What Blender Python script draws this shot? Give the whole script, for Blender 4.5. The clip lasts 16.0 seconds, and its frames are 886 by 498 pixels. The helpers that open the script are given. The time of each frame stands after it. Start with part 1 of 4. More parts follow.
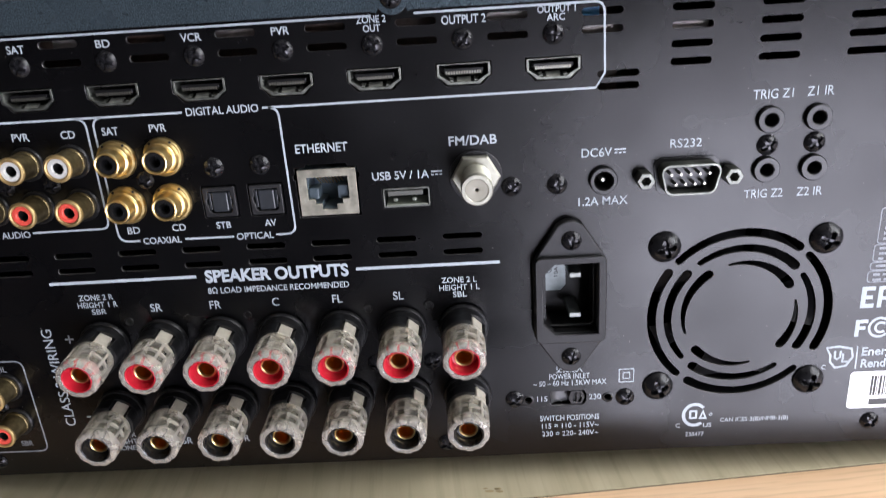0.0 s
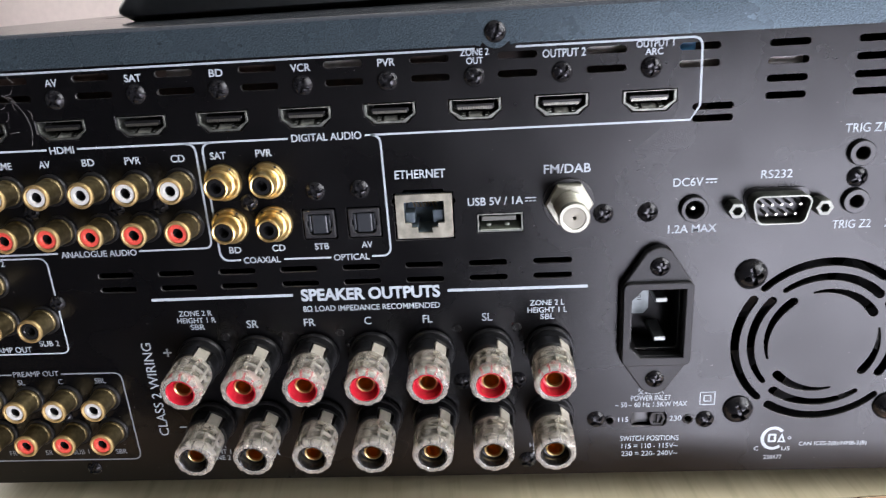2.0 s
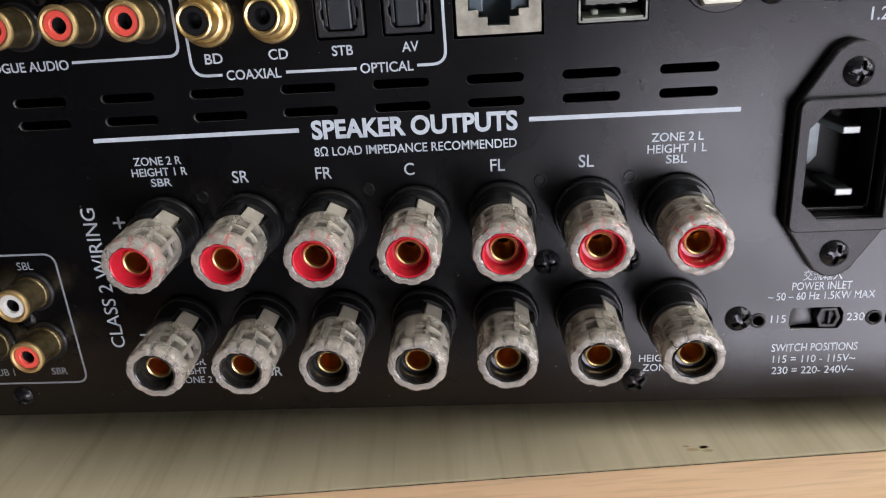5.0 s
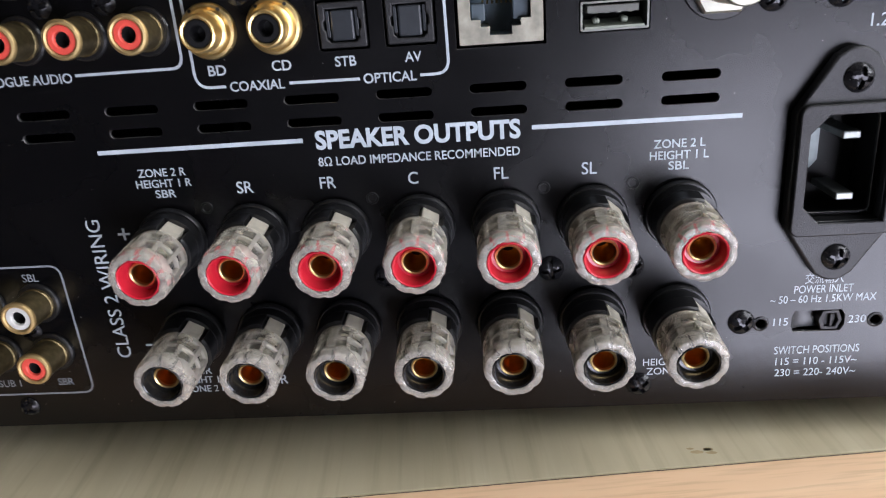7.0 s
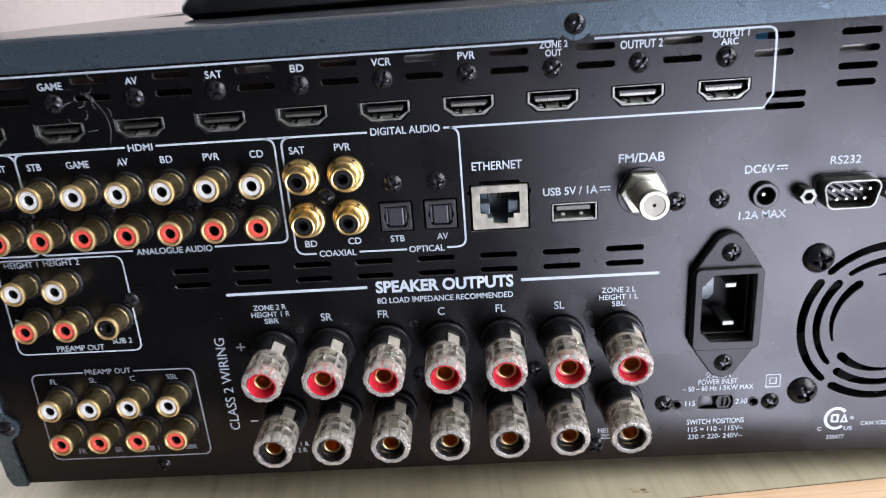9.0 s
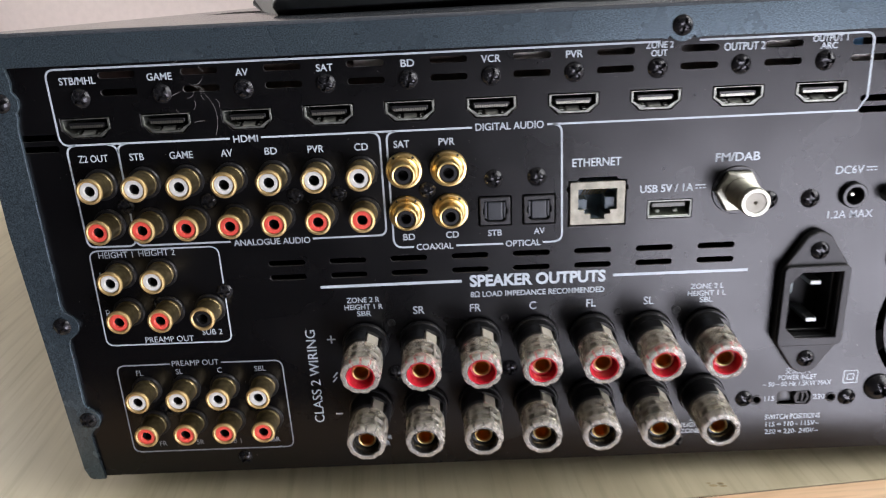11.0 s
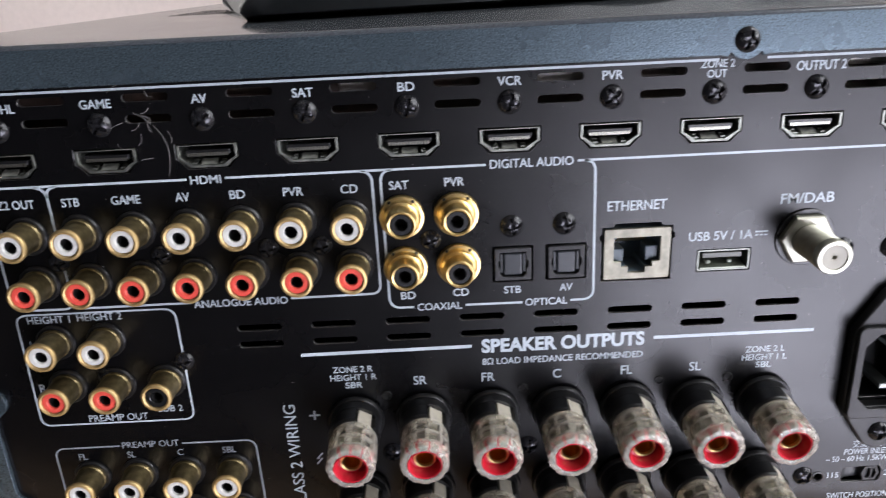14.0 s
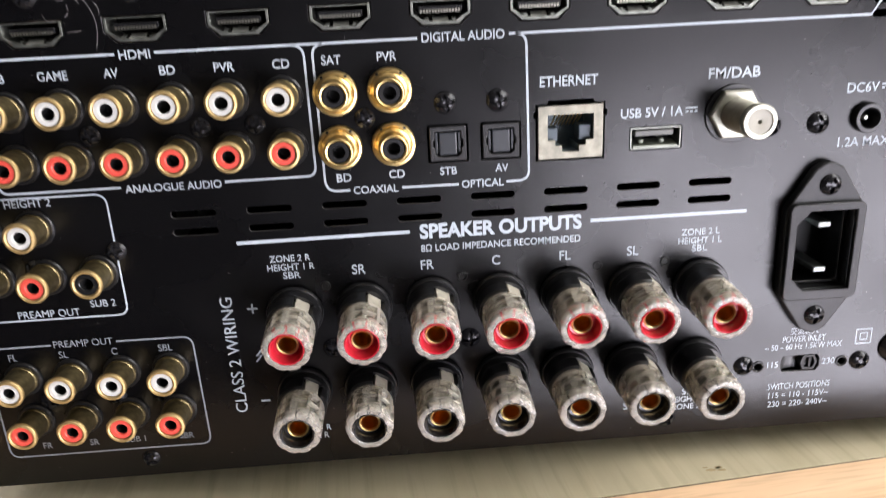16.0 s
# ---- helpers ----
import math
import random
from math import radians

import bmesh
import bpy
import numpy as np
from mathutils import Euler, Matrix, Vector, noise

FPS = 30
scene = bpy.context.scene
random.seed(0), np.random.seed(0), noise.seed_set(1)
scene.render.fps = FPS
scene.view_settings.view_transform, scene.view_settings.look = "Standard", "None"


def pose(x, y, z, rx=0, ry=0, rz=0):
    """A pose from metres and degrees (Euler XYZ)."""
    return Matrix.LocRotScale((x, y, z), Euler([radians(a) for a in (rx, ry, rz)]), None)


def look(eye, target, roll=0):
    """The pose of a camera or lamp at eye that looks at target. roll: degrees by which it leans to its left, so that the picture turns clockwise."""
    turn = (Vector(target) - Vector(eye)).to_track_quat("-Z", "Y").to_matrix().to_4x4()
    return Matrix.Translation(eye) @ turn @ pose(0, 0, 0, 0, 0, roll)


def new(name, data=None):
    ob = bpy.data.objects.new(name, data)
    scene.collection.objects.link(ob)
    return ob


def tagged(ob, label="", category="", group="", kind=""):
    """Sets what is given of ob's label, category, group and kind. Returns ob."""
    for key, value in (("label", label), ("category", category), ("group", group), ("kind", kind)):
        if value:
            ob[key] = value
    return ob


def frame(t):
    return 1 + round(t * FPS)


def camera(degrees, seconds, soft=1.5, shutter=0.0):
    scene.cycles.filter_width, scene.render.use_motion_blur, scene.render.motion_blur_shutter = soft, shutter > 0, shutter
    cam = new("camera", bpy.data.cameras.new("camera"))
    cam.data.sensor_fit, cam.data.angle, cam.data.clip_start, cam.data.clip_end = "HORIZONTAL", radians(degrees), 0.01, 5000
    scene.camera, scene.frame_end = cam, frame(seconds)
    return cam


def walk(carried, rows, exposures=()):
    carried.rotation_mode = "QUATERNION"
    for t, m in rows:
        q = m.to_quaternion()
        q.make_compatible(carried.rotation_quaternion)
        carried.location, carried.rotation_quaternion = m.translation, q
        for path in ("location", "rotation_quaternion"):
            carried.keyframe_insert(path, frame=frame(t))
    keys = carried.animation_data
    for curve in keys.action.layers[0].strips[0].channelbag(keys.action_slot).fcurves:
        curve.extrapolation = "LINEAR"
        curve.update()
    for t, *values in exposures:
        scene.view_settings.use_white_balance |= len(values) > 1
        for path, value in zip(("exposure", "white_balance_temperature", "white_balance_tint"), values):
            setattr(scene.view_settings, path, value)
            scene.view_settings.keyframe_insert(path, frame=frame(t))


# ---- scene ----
cam = camera(62.16, 16.0, soft=1.1, shutter=0.5)
PATH = [
    (0, (0.26959, -0.21482, 0.17793), (0.26149, -0.02742, 0.10853), -3.842),
    (0.5, (0.26998, -0.21222, 0.18723), (0.26088, -0.02476, 0.11813), -3.794),
    (1, (0.26631, -0.21531, 0.19021), (0.25570, -0.02799, 0.12095), -3.706),
    (1.5, (0.25546, -0.21784, 0.19244), (0.24397, -0.03053, 0.12328), -3.585),
    (2, (0.24722, -0.22021, 0.18735), (0.23411, -0.03257, 0.11938), -3.501),
    (2.5, (0.23764, -0.21953, 0.18541), (0.22393, -0.03231, 0.11639), -3.369),
    (3, (0.23244, -0.21933, 0.18095), (0.21880, -0.03205, 0.11209), -3.225),
    (3.5, (0.22088, -0.20756, 0.16291), (0.20764, -0.02108, 0.09185), -3.287),
    (4, (0.22592, -0.18188, 0.13095), (0.21084, 0.00514, 0.06169), -3.690),
    (6.3, (0.22256, -0.15724, 0.12172), (0.20872, 0.02993, 0.05263), -3.956),
    (6.5, (0.22414, -0.15727, 0.12441), (0.21029, 0.02928, 0.05365), -4.069),
    (7, (0.22291, -0.16167, 0.12651), (0.20903, 0.02505, 0.05618), -4.310),
    (7.5, (0.21965, -0.17106, 0.13683), (0.20741, 0.01588, 0.06681), -4.616),
    (8, (0.21956, -0.17559, 0.15393), (0.20760, 0.01150, 0.08427), -4.942),
    (8.2, (0.21970, -0.18540, 0.16650), (0.20831, 0.00162, 0.09655), -4.875),
    (10.3, (0.19936, -0.25386, 0.19468), (0.19337, -0.06500, 0.12915), -2.919),
    (10.5, (0.19301, -0.24891, 0.19090), (0.18794, -0.06009, 0.12517), -2.840),
    (11, (0.17896, -0.23173, 0.18659), (0.17609, -0.04307, 0.12026), -2.746),
    (11.5, (0.16765, -0.21286, 0.18792), (0.16693, -0.02449, 0.12073), -2.752),
    (12, (0.15537, -0.19995, 0.18922), (0.15589, -0.01176, 0.12152), -2.699),
    (12.5, (0.15356, -0.19068, 0.18853), (0.15474, -0.00277, 0.12006), -2.691),
    (13, (0.15822, -0.18486, 0.18665), (0.15908, 0.00296, 0.11792), -2.743),
    (13.5, (0.16235, -0.18460, 0.18732), (0.16331, 0.00312, 0.11833), -2.780),
    (14, (0.17337, -0.18420, 0.19122), (0.17448, 0.00331, 0.12165), -2.759),
    (14.5, (0.19168, -0.18526, 0.19259), (0.19353, 0.00252, 0.12379), -2.690),
    (15, (0.20501, -0.19072, 0.19150), (0.20555, -0.00294, 0.12267), -2.825),
    (15.5, (0.19137, -0.20272, 0.17601), (0.19402, -0.01432, 0.10896), -2.798),
    (16, (0.18081, -0.19708, 0.15411), (0.18993, -0.00778, 0.09023), -2.918),
]
EXPOSURES = [(0, -0.2, 6350, 10), (2.5, -0.03, 6400, 10), (3.4, -0.15, 6550, 10), (4, -0.38, 6700, 10), (6.5, -0.3, 6300, 10), (7.2, -0.15, 6150, 10),
             (8, 0.05, 5950, 10), (10.5, -0.05, 6500, 10), (11.5, -0.28, 6450, 10), (12, -0.28, 6400, 10), (13, -0.26, 6400, 10), (14.5, -0.08, 6300, 10), (15.5, 0.05, 6450, 10), (16, 0.2, 6700, 10)]
walk(cam, [(t, look(eye, target, roll)) for t, eye, target, roll in PATH], EXPOSURES)

# ---- world ----
sky_world = bpy.data.worlds.new("sky")
scene.world = sky_world
sky_world.use_nodes = True
wt = sky_world.node_tree
sky = wt.nodes.new("ShaderNodeTexSky")
sky.sky_type, sky.sun_disc = "NISHITA", False
sky.sun_elevation, sky.sun_rotation = radians(38), radians(160)
wt.links.new(sky.outputs[0], wt.nodes["Background"].inputs[0])
wt.nodes["Background"].inputs[1].default_value = 0.12


def area_lamp(name, m, wide, high, watts, colour):
    data = bpy.data.lights.new(name, "AREA")
    data.shape, data.size, data.size_y, data.energy, data.color = "RECTANGLE", wide, high, watts, colour
    lamp = new(name, data)
    lamp.matrix_world = m
    return lamp


# low light added in an unseen window behind the camera, for the panel's sheen
area_lamp("low_sheen_light", look((0.83, -0.935, -0.33), (0.79, 0.0, -0.33)), 0.74, 0.68, 27, (0.88, 0.865, 1.0))
# side light added in an unseen window, for the table and the knob tops
area_lamp("side_fill_light", look((1.235, -0.33, 0.72), (0.3, -0.25, 0.0)), 1.1, 1.1, 33, (0.99, 0.98, 0.98))
# fill light added in an unseen west window, to brighten back wall and table
area_lamp("west_fill_light", look((-1.185, 0.95, 0.75), (0.3, 0.85, 0.1)), 1.1, 1.1, 16, (1.0, 0.95, 0.89))

# ---- materials ----


def material(name, colour, rough=0.5, metal=0.0, vary=0.15, scale=400.0, bump=0.0, bump_scale=2000.0, spec=0.5, coat=0.0,
             transmission=0.0, ior=1.45, stain=0.0, stain_scale=40.0, rough_vary=0.1):
    m = bpy.data.materials.new(name)
    m.use_nodes = True
    nt = m.node_tree
    p = nt.nodes["Principled BSDF"]
    p.inputs["Metallic"].default_value = metal
    p.inputs["Specular IOR Level"].default_value = spec
    p.inputs["Coat Weight"].default_value = coat
    p.inputs["Transmission Weight"].default_value = transmission
    p.inputs["IOR"].default_value = ior
    co = nt.nodes.new("ShaderNodeTexCoord")
    fine = nt.nodes.new("ShaderNodeTexNoise")
    fine.inputs["Scale"].default_value, fine.inputs["Detail"].default_value = scale, 4
    big = nt.nodes.new("ShaderNodeTexNoise")
    big.inputs["Scale"].default_value, big.inputs["Detail"].default_value = stain_scale, 5
    for n in (fine, big):
        nt.links.new(co.outputs["Object"], n.inputs["Vector"])
    ramp = nt.nodes.new("ShaderNodeValToRGB")
    ramp.color_ramp.elements[0].position, ramp.color_ramp.elements[1].position = 0.3, 0.7
    lo = [max(0.0, c * (1 - vary)) for c in colour]
    hi = [min(1.0, c * (1 + vary)) for c in colour]
    ramp.color_ramp.elements[0].color, ramp.color_ramp.elements[1].color = (*lo, 1), (*hi, 1)
    nt.links.new(fine.outputs["Fac"], ramp.inputs["Fac"])
    out = ramp.outputs["Color"]
    if stain > 0:
        mix = nt.nodes.new("ShaderNodeMix")
        mix.data_type, mix.blend_type = "RGBA", "MULTIPLY"
        ramp2 = nt.nodes.new("ShaderNodeValToRGB")
        ramp2.color_ramp.elements[0].position, ramp2.color_ramp.elements[1].position = 0.35, 0.65
        ramp2.color_ramp.elements[0].color = (1 - stain, 1 - stain, 1 - stain, 1)
        mix.inputs["Factor"].default_value = 1.0
        nt.links.new(big.outputs["Fac"], ramp2.inputs["Fac"])
        nt.links.new(out, mix.inputs["A"])
        nt.links.new(ramp2.outputs["Color"], mix.inputs["B"])
        out = mix.outputs["Result"]
    nt.links.new(out, p.inputs["Base Color"])
    rr = nt.nodes.new("ShaderNodeMapRange")
    rr.inputs["From Min"].default_value, rr.inputs["From Max"].default_value = 0.3, 0.7
    rr.inputs["To Min"].default_value, rr.inputs["To Max"].default_value = rough * (1 - rough_vary), min(1, rough * (1 + rough_vary))
    nt.links.new(big.outputs["Fac"], rr.inputs["Value"])
    nt.links.new(rr.outputs["Result"], p.inputs["Roughness"])
    if bump > 0:
        grain = nt.nodes.new("ShaderNodeTexNoise")
        grain.inputs["Scale"].default_value, grain.inputs["Detail"].default_value = bump_scale, 2
        nt.links.new(co.outputs["Object"], grain.inputs["Vector"])
        b = nt.nodes.new("ShaderNodeBump")
        b.inputs["Strength"].default_value, b.inputs["Distance"].default_value = bump, 0.0002
        nt.links.new(grain.outputs["Fac"], b.inputs["Height"])
        nt.links.new(b.outputs["Normal"], p.inputs["Normal"])
    return m


def wood(name, dark, light, rough, ring=14.0, across=False):
    """Straight-grained veneer: noise stretched along x (across: along y), fine pores."""
    m = bpy.data.materials.new(name)
    m.use_nodes = True
    nt = m.node_tree
    p = nt.nodes["Principled BSDF"]
    co = nt.nodes.new("ShaderNodeTexCoord")
    mp = nt.nodes.new("ShaderNodeMapping")
    mp.inputs["Scale"].default_value = (ring * 6, 3.0, 1.0) if across else (3.0, ring * 6, 1.0)
    nt.links.new(co.outputs["Object"], mp.inputs["Vector"])
    n1 = nt.nodes.new("ShaderNodeTexNoise")
    n1.inputs["Scale"].default_value, n1.inputs["Detail"].default_value, n1.inputs["Distortion"].default_value = 2.2, 6, 0.6
    nt.links.new(mp.outputs["Vector"], n1.inputs["Vector"])
    mp2 = nt.nodes.new("ShaderNodeMapping")
    mp2.inputs["Scale"].default_value = (300.0, 14.0, 1.0) if across else (40.0, 700.0, 1.0)
    nt.links.new(co.outputs["Object"], mp2.inputs["Vector"])
    n2 = nt.nodes.new("ShaderNodeTexNoise")
    n2.inputs["Scale"].default_value, n2.inputs["Detail"].default_value = 1.0, 3
    nt.links.new(mp2.outputs["Vector"], n2.inputs["Vector"])
    ramp = nt.nodes.new("ShaderNodeValToRGB")
    ramp.color_ramp.elements[0].position, ramp.color_ramp.elements[1].position = 0.3, 0.72
    ramp.color_ramp.elements[0].color, ramp.color_ramp.elements[1].color = (*dark, 1), (*light, 1)
    nt.links.new(n1.outputs["Fac"], ramp.inputs["Fac"])
    mix = nt.nodes.new("ShaderNodeMix")
    mix.data_type, mix.blend_type = "RGBA", "MULTIPLY"
    mix.inputs["Factor"].default_value = 0.6
    ramp2 = nt.nodes.new("ShaderNodeValToRGB")
    ramp2.color_ramp.elements[0].position, ramp2.color_ramp.elements[1].position = 0.32, 0.5
    ramp2.color_ramp.elements[0].color = (0.74, 0.72, 0.68, 1)
    nt.links.new(n2.outputs["Fac"], ramp2.inputs["Fac"])
    nt.links.new(ramp.outputs["Color"], mix.inputs["A"])
    nt.links.new(ramp2.outputs["Color"], mix.inputs["B"])
    nt.links.new(mix.outputs["Result"], p.inputs["Base Color"])
    p.inputs["Roughness"].default_value = rough
    b = nt.nodes.new("ShaderNodeBump")
    b.inputs["Strength"].default_value, b.inputs["Distance"].default_value = 0.15, 0.0003
    nt.links.new(n2.outputs["Fac"], b.inputs["Height"])
    nt.links.new(b.outputs["Normal"], p.inputs["Normal"])
    return m


BLACK_PAINT = material("satin_black_paint", (0.0020, 0.0020, 0.0024), 0.28, vary=0.25, scale=900, bump=0.10, bump_scale=5000, stain_scale=24, rough_vary=0.3, spec=0.34)
COVER_PAINT = material("grey_powder_coat", (0.064, 0.088, 0.104), 0.28, vary=0.7, scale=2600, bump=0.17, bump_scale=2900, metal=0.6, rough_vary=0.12)
# copy of the cover paint, smoother and coated to give the lid its sheen
LID_SHEEN = material("cover_paint_lid_sheen", (0.070, 0.078, 0.088), 0.20, vary=0.4, scale=2600, bump=0.04, bump_scale=2900, metal=0.3, coat=0.35, rough_vary=0.15)
BLACK_PLASTIC = material("black_plastic", (0.006, 0.006, 0.0065), 0.36, vary=0.2, bump=0.12, bump_scale=3000)
MATT_PLASTIC = material("grained_black_plastic", (0.009, 0.009, 0.010), 0.52, vary=0.4, scale=2500, bump=0.5, bump_scale=2600)
# near-black that stands for the shade in bores, vents and socket backs
DARK = material("cavity_shade", (0.003, 0.003, 0.003), 0.7)
EDGE = material("bare_cut_edge", (0.075, 0.073, 0.072), 0.4, metal=0.6, vary=0.3)
# tin paler than the shell, with the light on the socket floor in its colour
LIT_TIN = material("lit_tin_lip", (0.42, 0.43, 0.39), 0.5, metal=0.8, vary=0.2, stain=0.3, stain_scale=400)
SCREW = material("black_zinc_screw", (0.020, 0.020, 0.022), 0.22, metal=0.5, vary=0.3, bump=0.15)
GOLD = material("gold_plate", (0.74, 0.55, 0.24), 0.34, metal=1.0, vary=0.1, bump=0.05)
BRASS = material("aged_brass", (0.27, 0.215, 0.11), 0.46, metal=1.0, vary=0.25, scale=600, bump=0.06, stain=0.25, stain_scale=250)
NICKEL = material("brushed_nickel", (0.40, 0.395, 0.33), 0.46, metal=0.9, vary=0.12, bump=0.08)
HD_STEEL = material("dull_tin_plate", (0.22, 0.23, 0.205), 0.5, metal=1.0, vary=0.25, bump=0.1, stain=0.3, stain_scale=300)
STEEL = material("tin_plated_steel", (0.30, 0.305, 0.265), 0.38, metal=1.0, vary=0.18, bump=0.1, stain=0.2, stain_scale=300)
WHITE = material("white_plastic", (0.50, 0.50, 0.47), 0.35, vary=0.03)
RED = material("red_plastic", (0.58, 0.07, 0.05), 0.35, vary=0.06)
POST_RED = material("deep_red_plastic", (0.40, 0.012, 0.025), 0.25, vary=0.08)
POST_BLACK = material("gloss_black_plastic", (0.01, 0.01, 0.01), 0.2, vary=0.1)
CREAM = material("ivory_plastic", (0.30, 0.285, 0.23), 0.45, vary=0.06)
USB_TONGUE = material("grey_green_plastic", (0.11, 0.113, 0.10), 0.45, vary=0.08)
# darker copy of the gold, with the shade of the bore in its colour
SHADED_GOLD = material("shaded_gold_bore", (0.46, 0.22, 0.05), 0.32, metal=1.0, vary=0.2)
TAB = material("cream_metal_tab", (0.60, 0.56, 0.47), 0.4, metal=0.55, vary=0.15, bump=0.1)
CLEAR = material("frosted_clear_plastic", (0.96, 0.93, 0.87), 0.10, vary=0.02, transmission=0.95, ior=1.40, bump=0.03, rough_vary=0.3)
RIB = material("milky_clear_plastic", (0.84, 0.79, 0.70), 0.26, vary=0.05, transmission=0.80, ior=1.40, bump=0.05)
INK = material("white_ink", (0.41, 0.46, 0.50), 0.45, vary=0.06, scale=1500, stain=0.12, stain_scale=120)
INK_THIN = material("pale_grey_ink", (0.22, 0.24, 0.265), 0.45, vary=0.1, scale=1500, stain=0.2, stain_scale=120)
ETH_TIN = material("stained_tin_shield", (0.36, 0.345, 0.28), 0.6, metal=0.6, vary=0.2, bump=0.1, stain=0.4, stain_scale=260)
SLATE = material("slate_blue_plastic", (0.11, 0.15, 0.18), 0.4, vary=0.12)
WELL = material("dull_black_moulding", (0.005, 0.005, 0.0055), 0.55, vary=0.2)
BLADE = material("dull_tinned_blade", (0.24, 0.255, 0.24), 0.45, metal=0.7, vary=0.15)
RIM_GOLD = material("satin_gold_rim", (0.56, 0.41, 0.19), 0.5, metal=1.0, vary=0.12, bump=0.06)
USB_SPRING = material("pale_tin_spring", (0.21, 0.23, 0.185), 0.5, metal=0.6, vary=0.15)
PAPER = material("white_sticker_paper", (0.82, 0.82, 0.82), 0.5, vary=0.03)
INK_BLACK = material("black_ink", (0.02, 0.02, 0.02), 0.5)
BLUE_GREY = material("blue_grey_plastic", (0.024, 0.027, 0.031), 0.36, vary=0.15)
PIN = material("tinned_pin", (0.32, 0.315, 0.27), 0.4, metal=1.0, vary=0.1)
BOARD = material("circuit_board_brown", (0.055, 0.036, 0.027), 0.5, vary=0.4, scale=300)
BOARD_BLUE = material("blue_component", (0.05, 0.22, 0.42), 0.4, vary=0.2)
ALUMINIUM = material("grey_aluminium", (0.45, 0.42, 0.40), 0.45, metal=0.6, vary=0.2)
DUST = material("grey_dust", (0.26, 0.25, 0.24), 0.9, vary=0.1)
LIT_GREY = material("lit_grey_face", (0.20, 0.23, 0.23), 0.4, metal=0.2, vary=0.15)
SCREW_PLATE = material("dull_grey_sheet", (0.07, 0.07, 0.07), 0.45, metal=0.4, vary=0.2)
RUBBER = material("black_rubber_shell", (0.012, 0.013, 0.015), 0.45, vary=0.3, bump=0.15, bump_scale=1500)
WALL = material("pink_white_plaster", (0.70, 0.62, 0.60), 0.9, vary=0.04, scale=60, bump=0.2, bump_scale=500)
# for walls out of view, coloured dark so the panel mirrors a darker room
DARKENED_WALL = material("darkened_plaster", (0.06, 0.055, 0.055), 0.9, vary=0.06, scale=60, bump=0.2, bump_scale=500)
CEILING = material("white_ceiling_paint", (0.80, 0.79, 0.77), 0.95, vary=0.02, scale=50)
# floor out of view, kept dark so the panel reflects little of it
FLOOR_WOOD = wood("floor_oak", (0.035, 0.025, 0.018), (0.06, 0.042, 0.03), 0.45, 3.0)
VENEER = wood("maple_veneer", (0.44, 0.39, 0.26), (0.53, 0.475, 0.33), 0.34, 9.0, True)
LIPPING = wood("beech_lipping", (0.74, 0.49, 0.29), (0.84, 0.60, 0.39), 0.36, 6.0)
GLASS = material("window_glass", (1, 1, 1), 0.0, vary=0.0, transmission=1.0, ior=1.45, rough_vary=0.0)
FRAME_WHITE = material("white_window_frame", (0.8, 0.8, 0.78), 0.4, vary=0.03)

# ---- tools ----
MM = 0.001
PLACE = {}


def thing(name, place, label, category, group=""):
    ob = new(name)
    ob.location = place
    ob.empty_display_size = 0.02
    PLACE[ob] = Vector(place)
    return tagged(ob, label, category, group)


def part(name, mesh, mat, parent, label="", at=(0, 0, 0), turn=0.0, smooth=False):
    """One mesh object under parent; at: its world place in millimetres, turn: about the panel's normal."""
    if isinstance(mesh, bmesh.types.BMesh):
        mesh = to_mesh(name, mesh, smooth)
    if not mesh.materials:
        mesh.materials.append(mat)
    ob = new(name, mesh)
    place = Vector(at) * MM
    PLACE[ob] = place
    if parent:
        ob.parent = parent
        ob.location = place - PLACE[parent]
    else:
        ob.location = place
    if turn:
        ob.rotation_euler = (0, radians(turn), 0)
    if label:
        ob["label"] = label
    return ob


def to_mesh(name, bm, smooth=False):
    """Millimetres to metres, sharp edges kept by angle."""
    bmesh.ops.recalc_face_normals(bm, faces=bm.faces)
    for v in bm.verts:
        v.co *= MM
    if smooth:
        for f in bm.faces:
            f.smooth = True
        for e in bm.edges:
            if len(e.link_faces) == 2 and e.calc_face_angle(0) > radians(38):
                e.smooth = False
    me = bpy.data.meshes.new(name)
    bm.to_mesh(me)
    bm.free()
    return me


def lathe(profile, seg=28, bm=None, wobble=None, centre=(0, 0)):
    """Turned about the panel's normal; profile: (radius, height out of the panel)."""
    bm = bm or bmesh.new()
    rings = []
    for r, h in profile:
        ring = []
        if r <= 1e-6:
            ring = [bm.verts.new((centre[0], -h, centre[1]))] * seg
        else:
            for k in range(seg):
                a = 2 * math.pi * k / seg
                q = r * (wobble(a, h) if wobble else 1)
                ring.append(bm.verts.new((centre[0] + q * math.cos(a), -h, centre[1] + q * math.sin(a))))
        rings.append(ring)
    for a, b in zip(rings, rings[1:]):
        for k in range(seg):
            f = [a[k], a[(k + 1) % seg], b[(k + 1) % seg], b[k]]
            u = list(dict.fromkeys(f))
            if len(u) > 2:
                bm.faces.new(u)
    return bm


def box(bm, x0, x1, y0, y1, z0, z1, bevel=0.0):
    made = bmesh.ops.create_cube(bm, size=1)["verts"]
    for v in made:
        v.co = Vector(((x0 + x1) / 2 + v.co.x * (x1 - x0), (y0 + y1) / 2 + v.co.y * (y1 - y0), (z0 + z1) / 2 + v.co.z * (z1 - z0)))
    if bevel:
        edges = list({e for v in made for e in v.link_edges})
        bmesh.ops.bevel(bm, geom=edges, offset=bevel, segments=2, affect="EDGES", profile=0.5)
    return bm


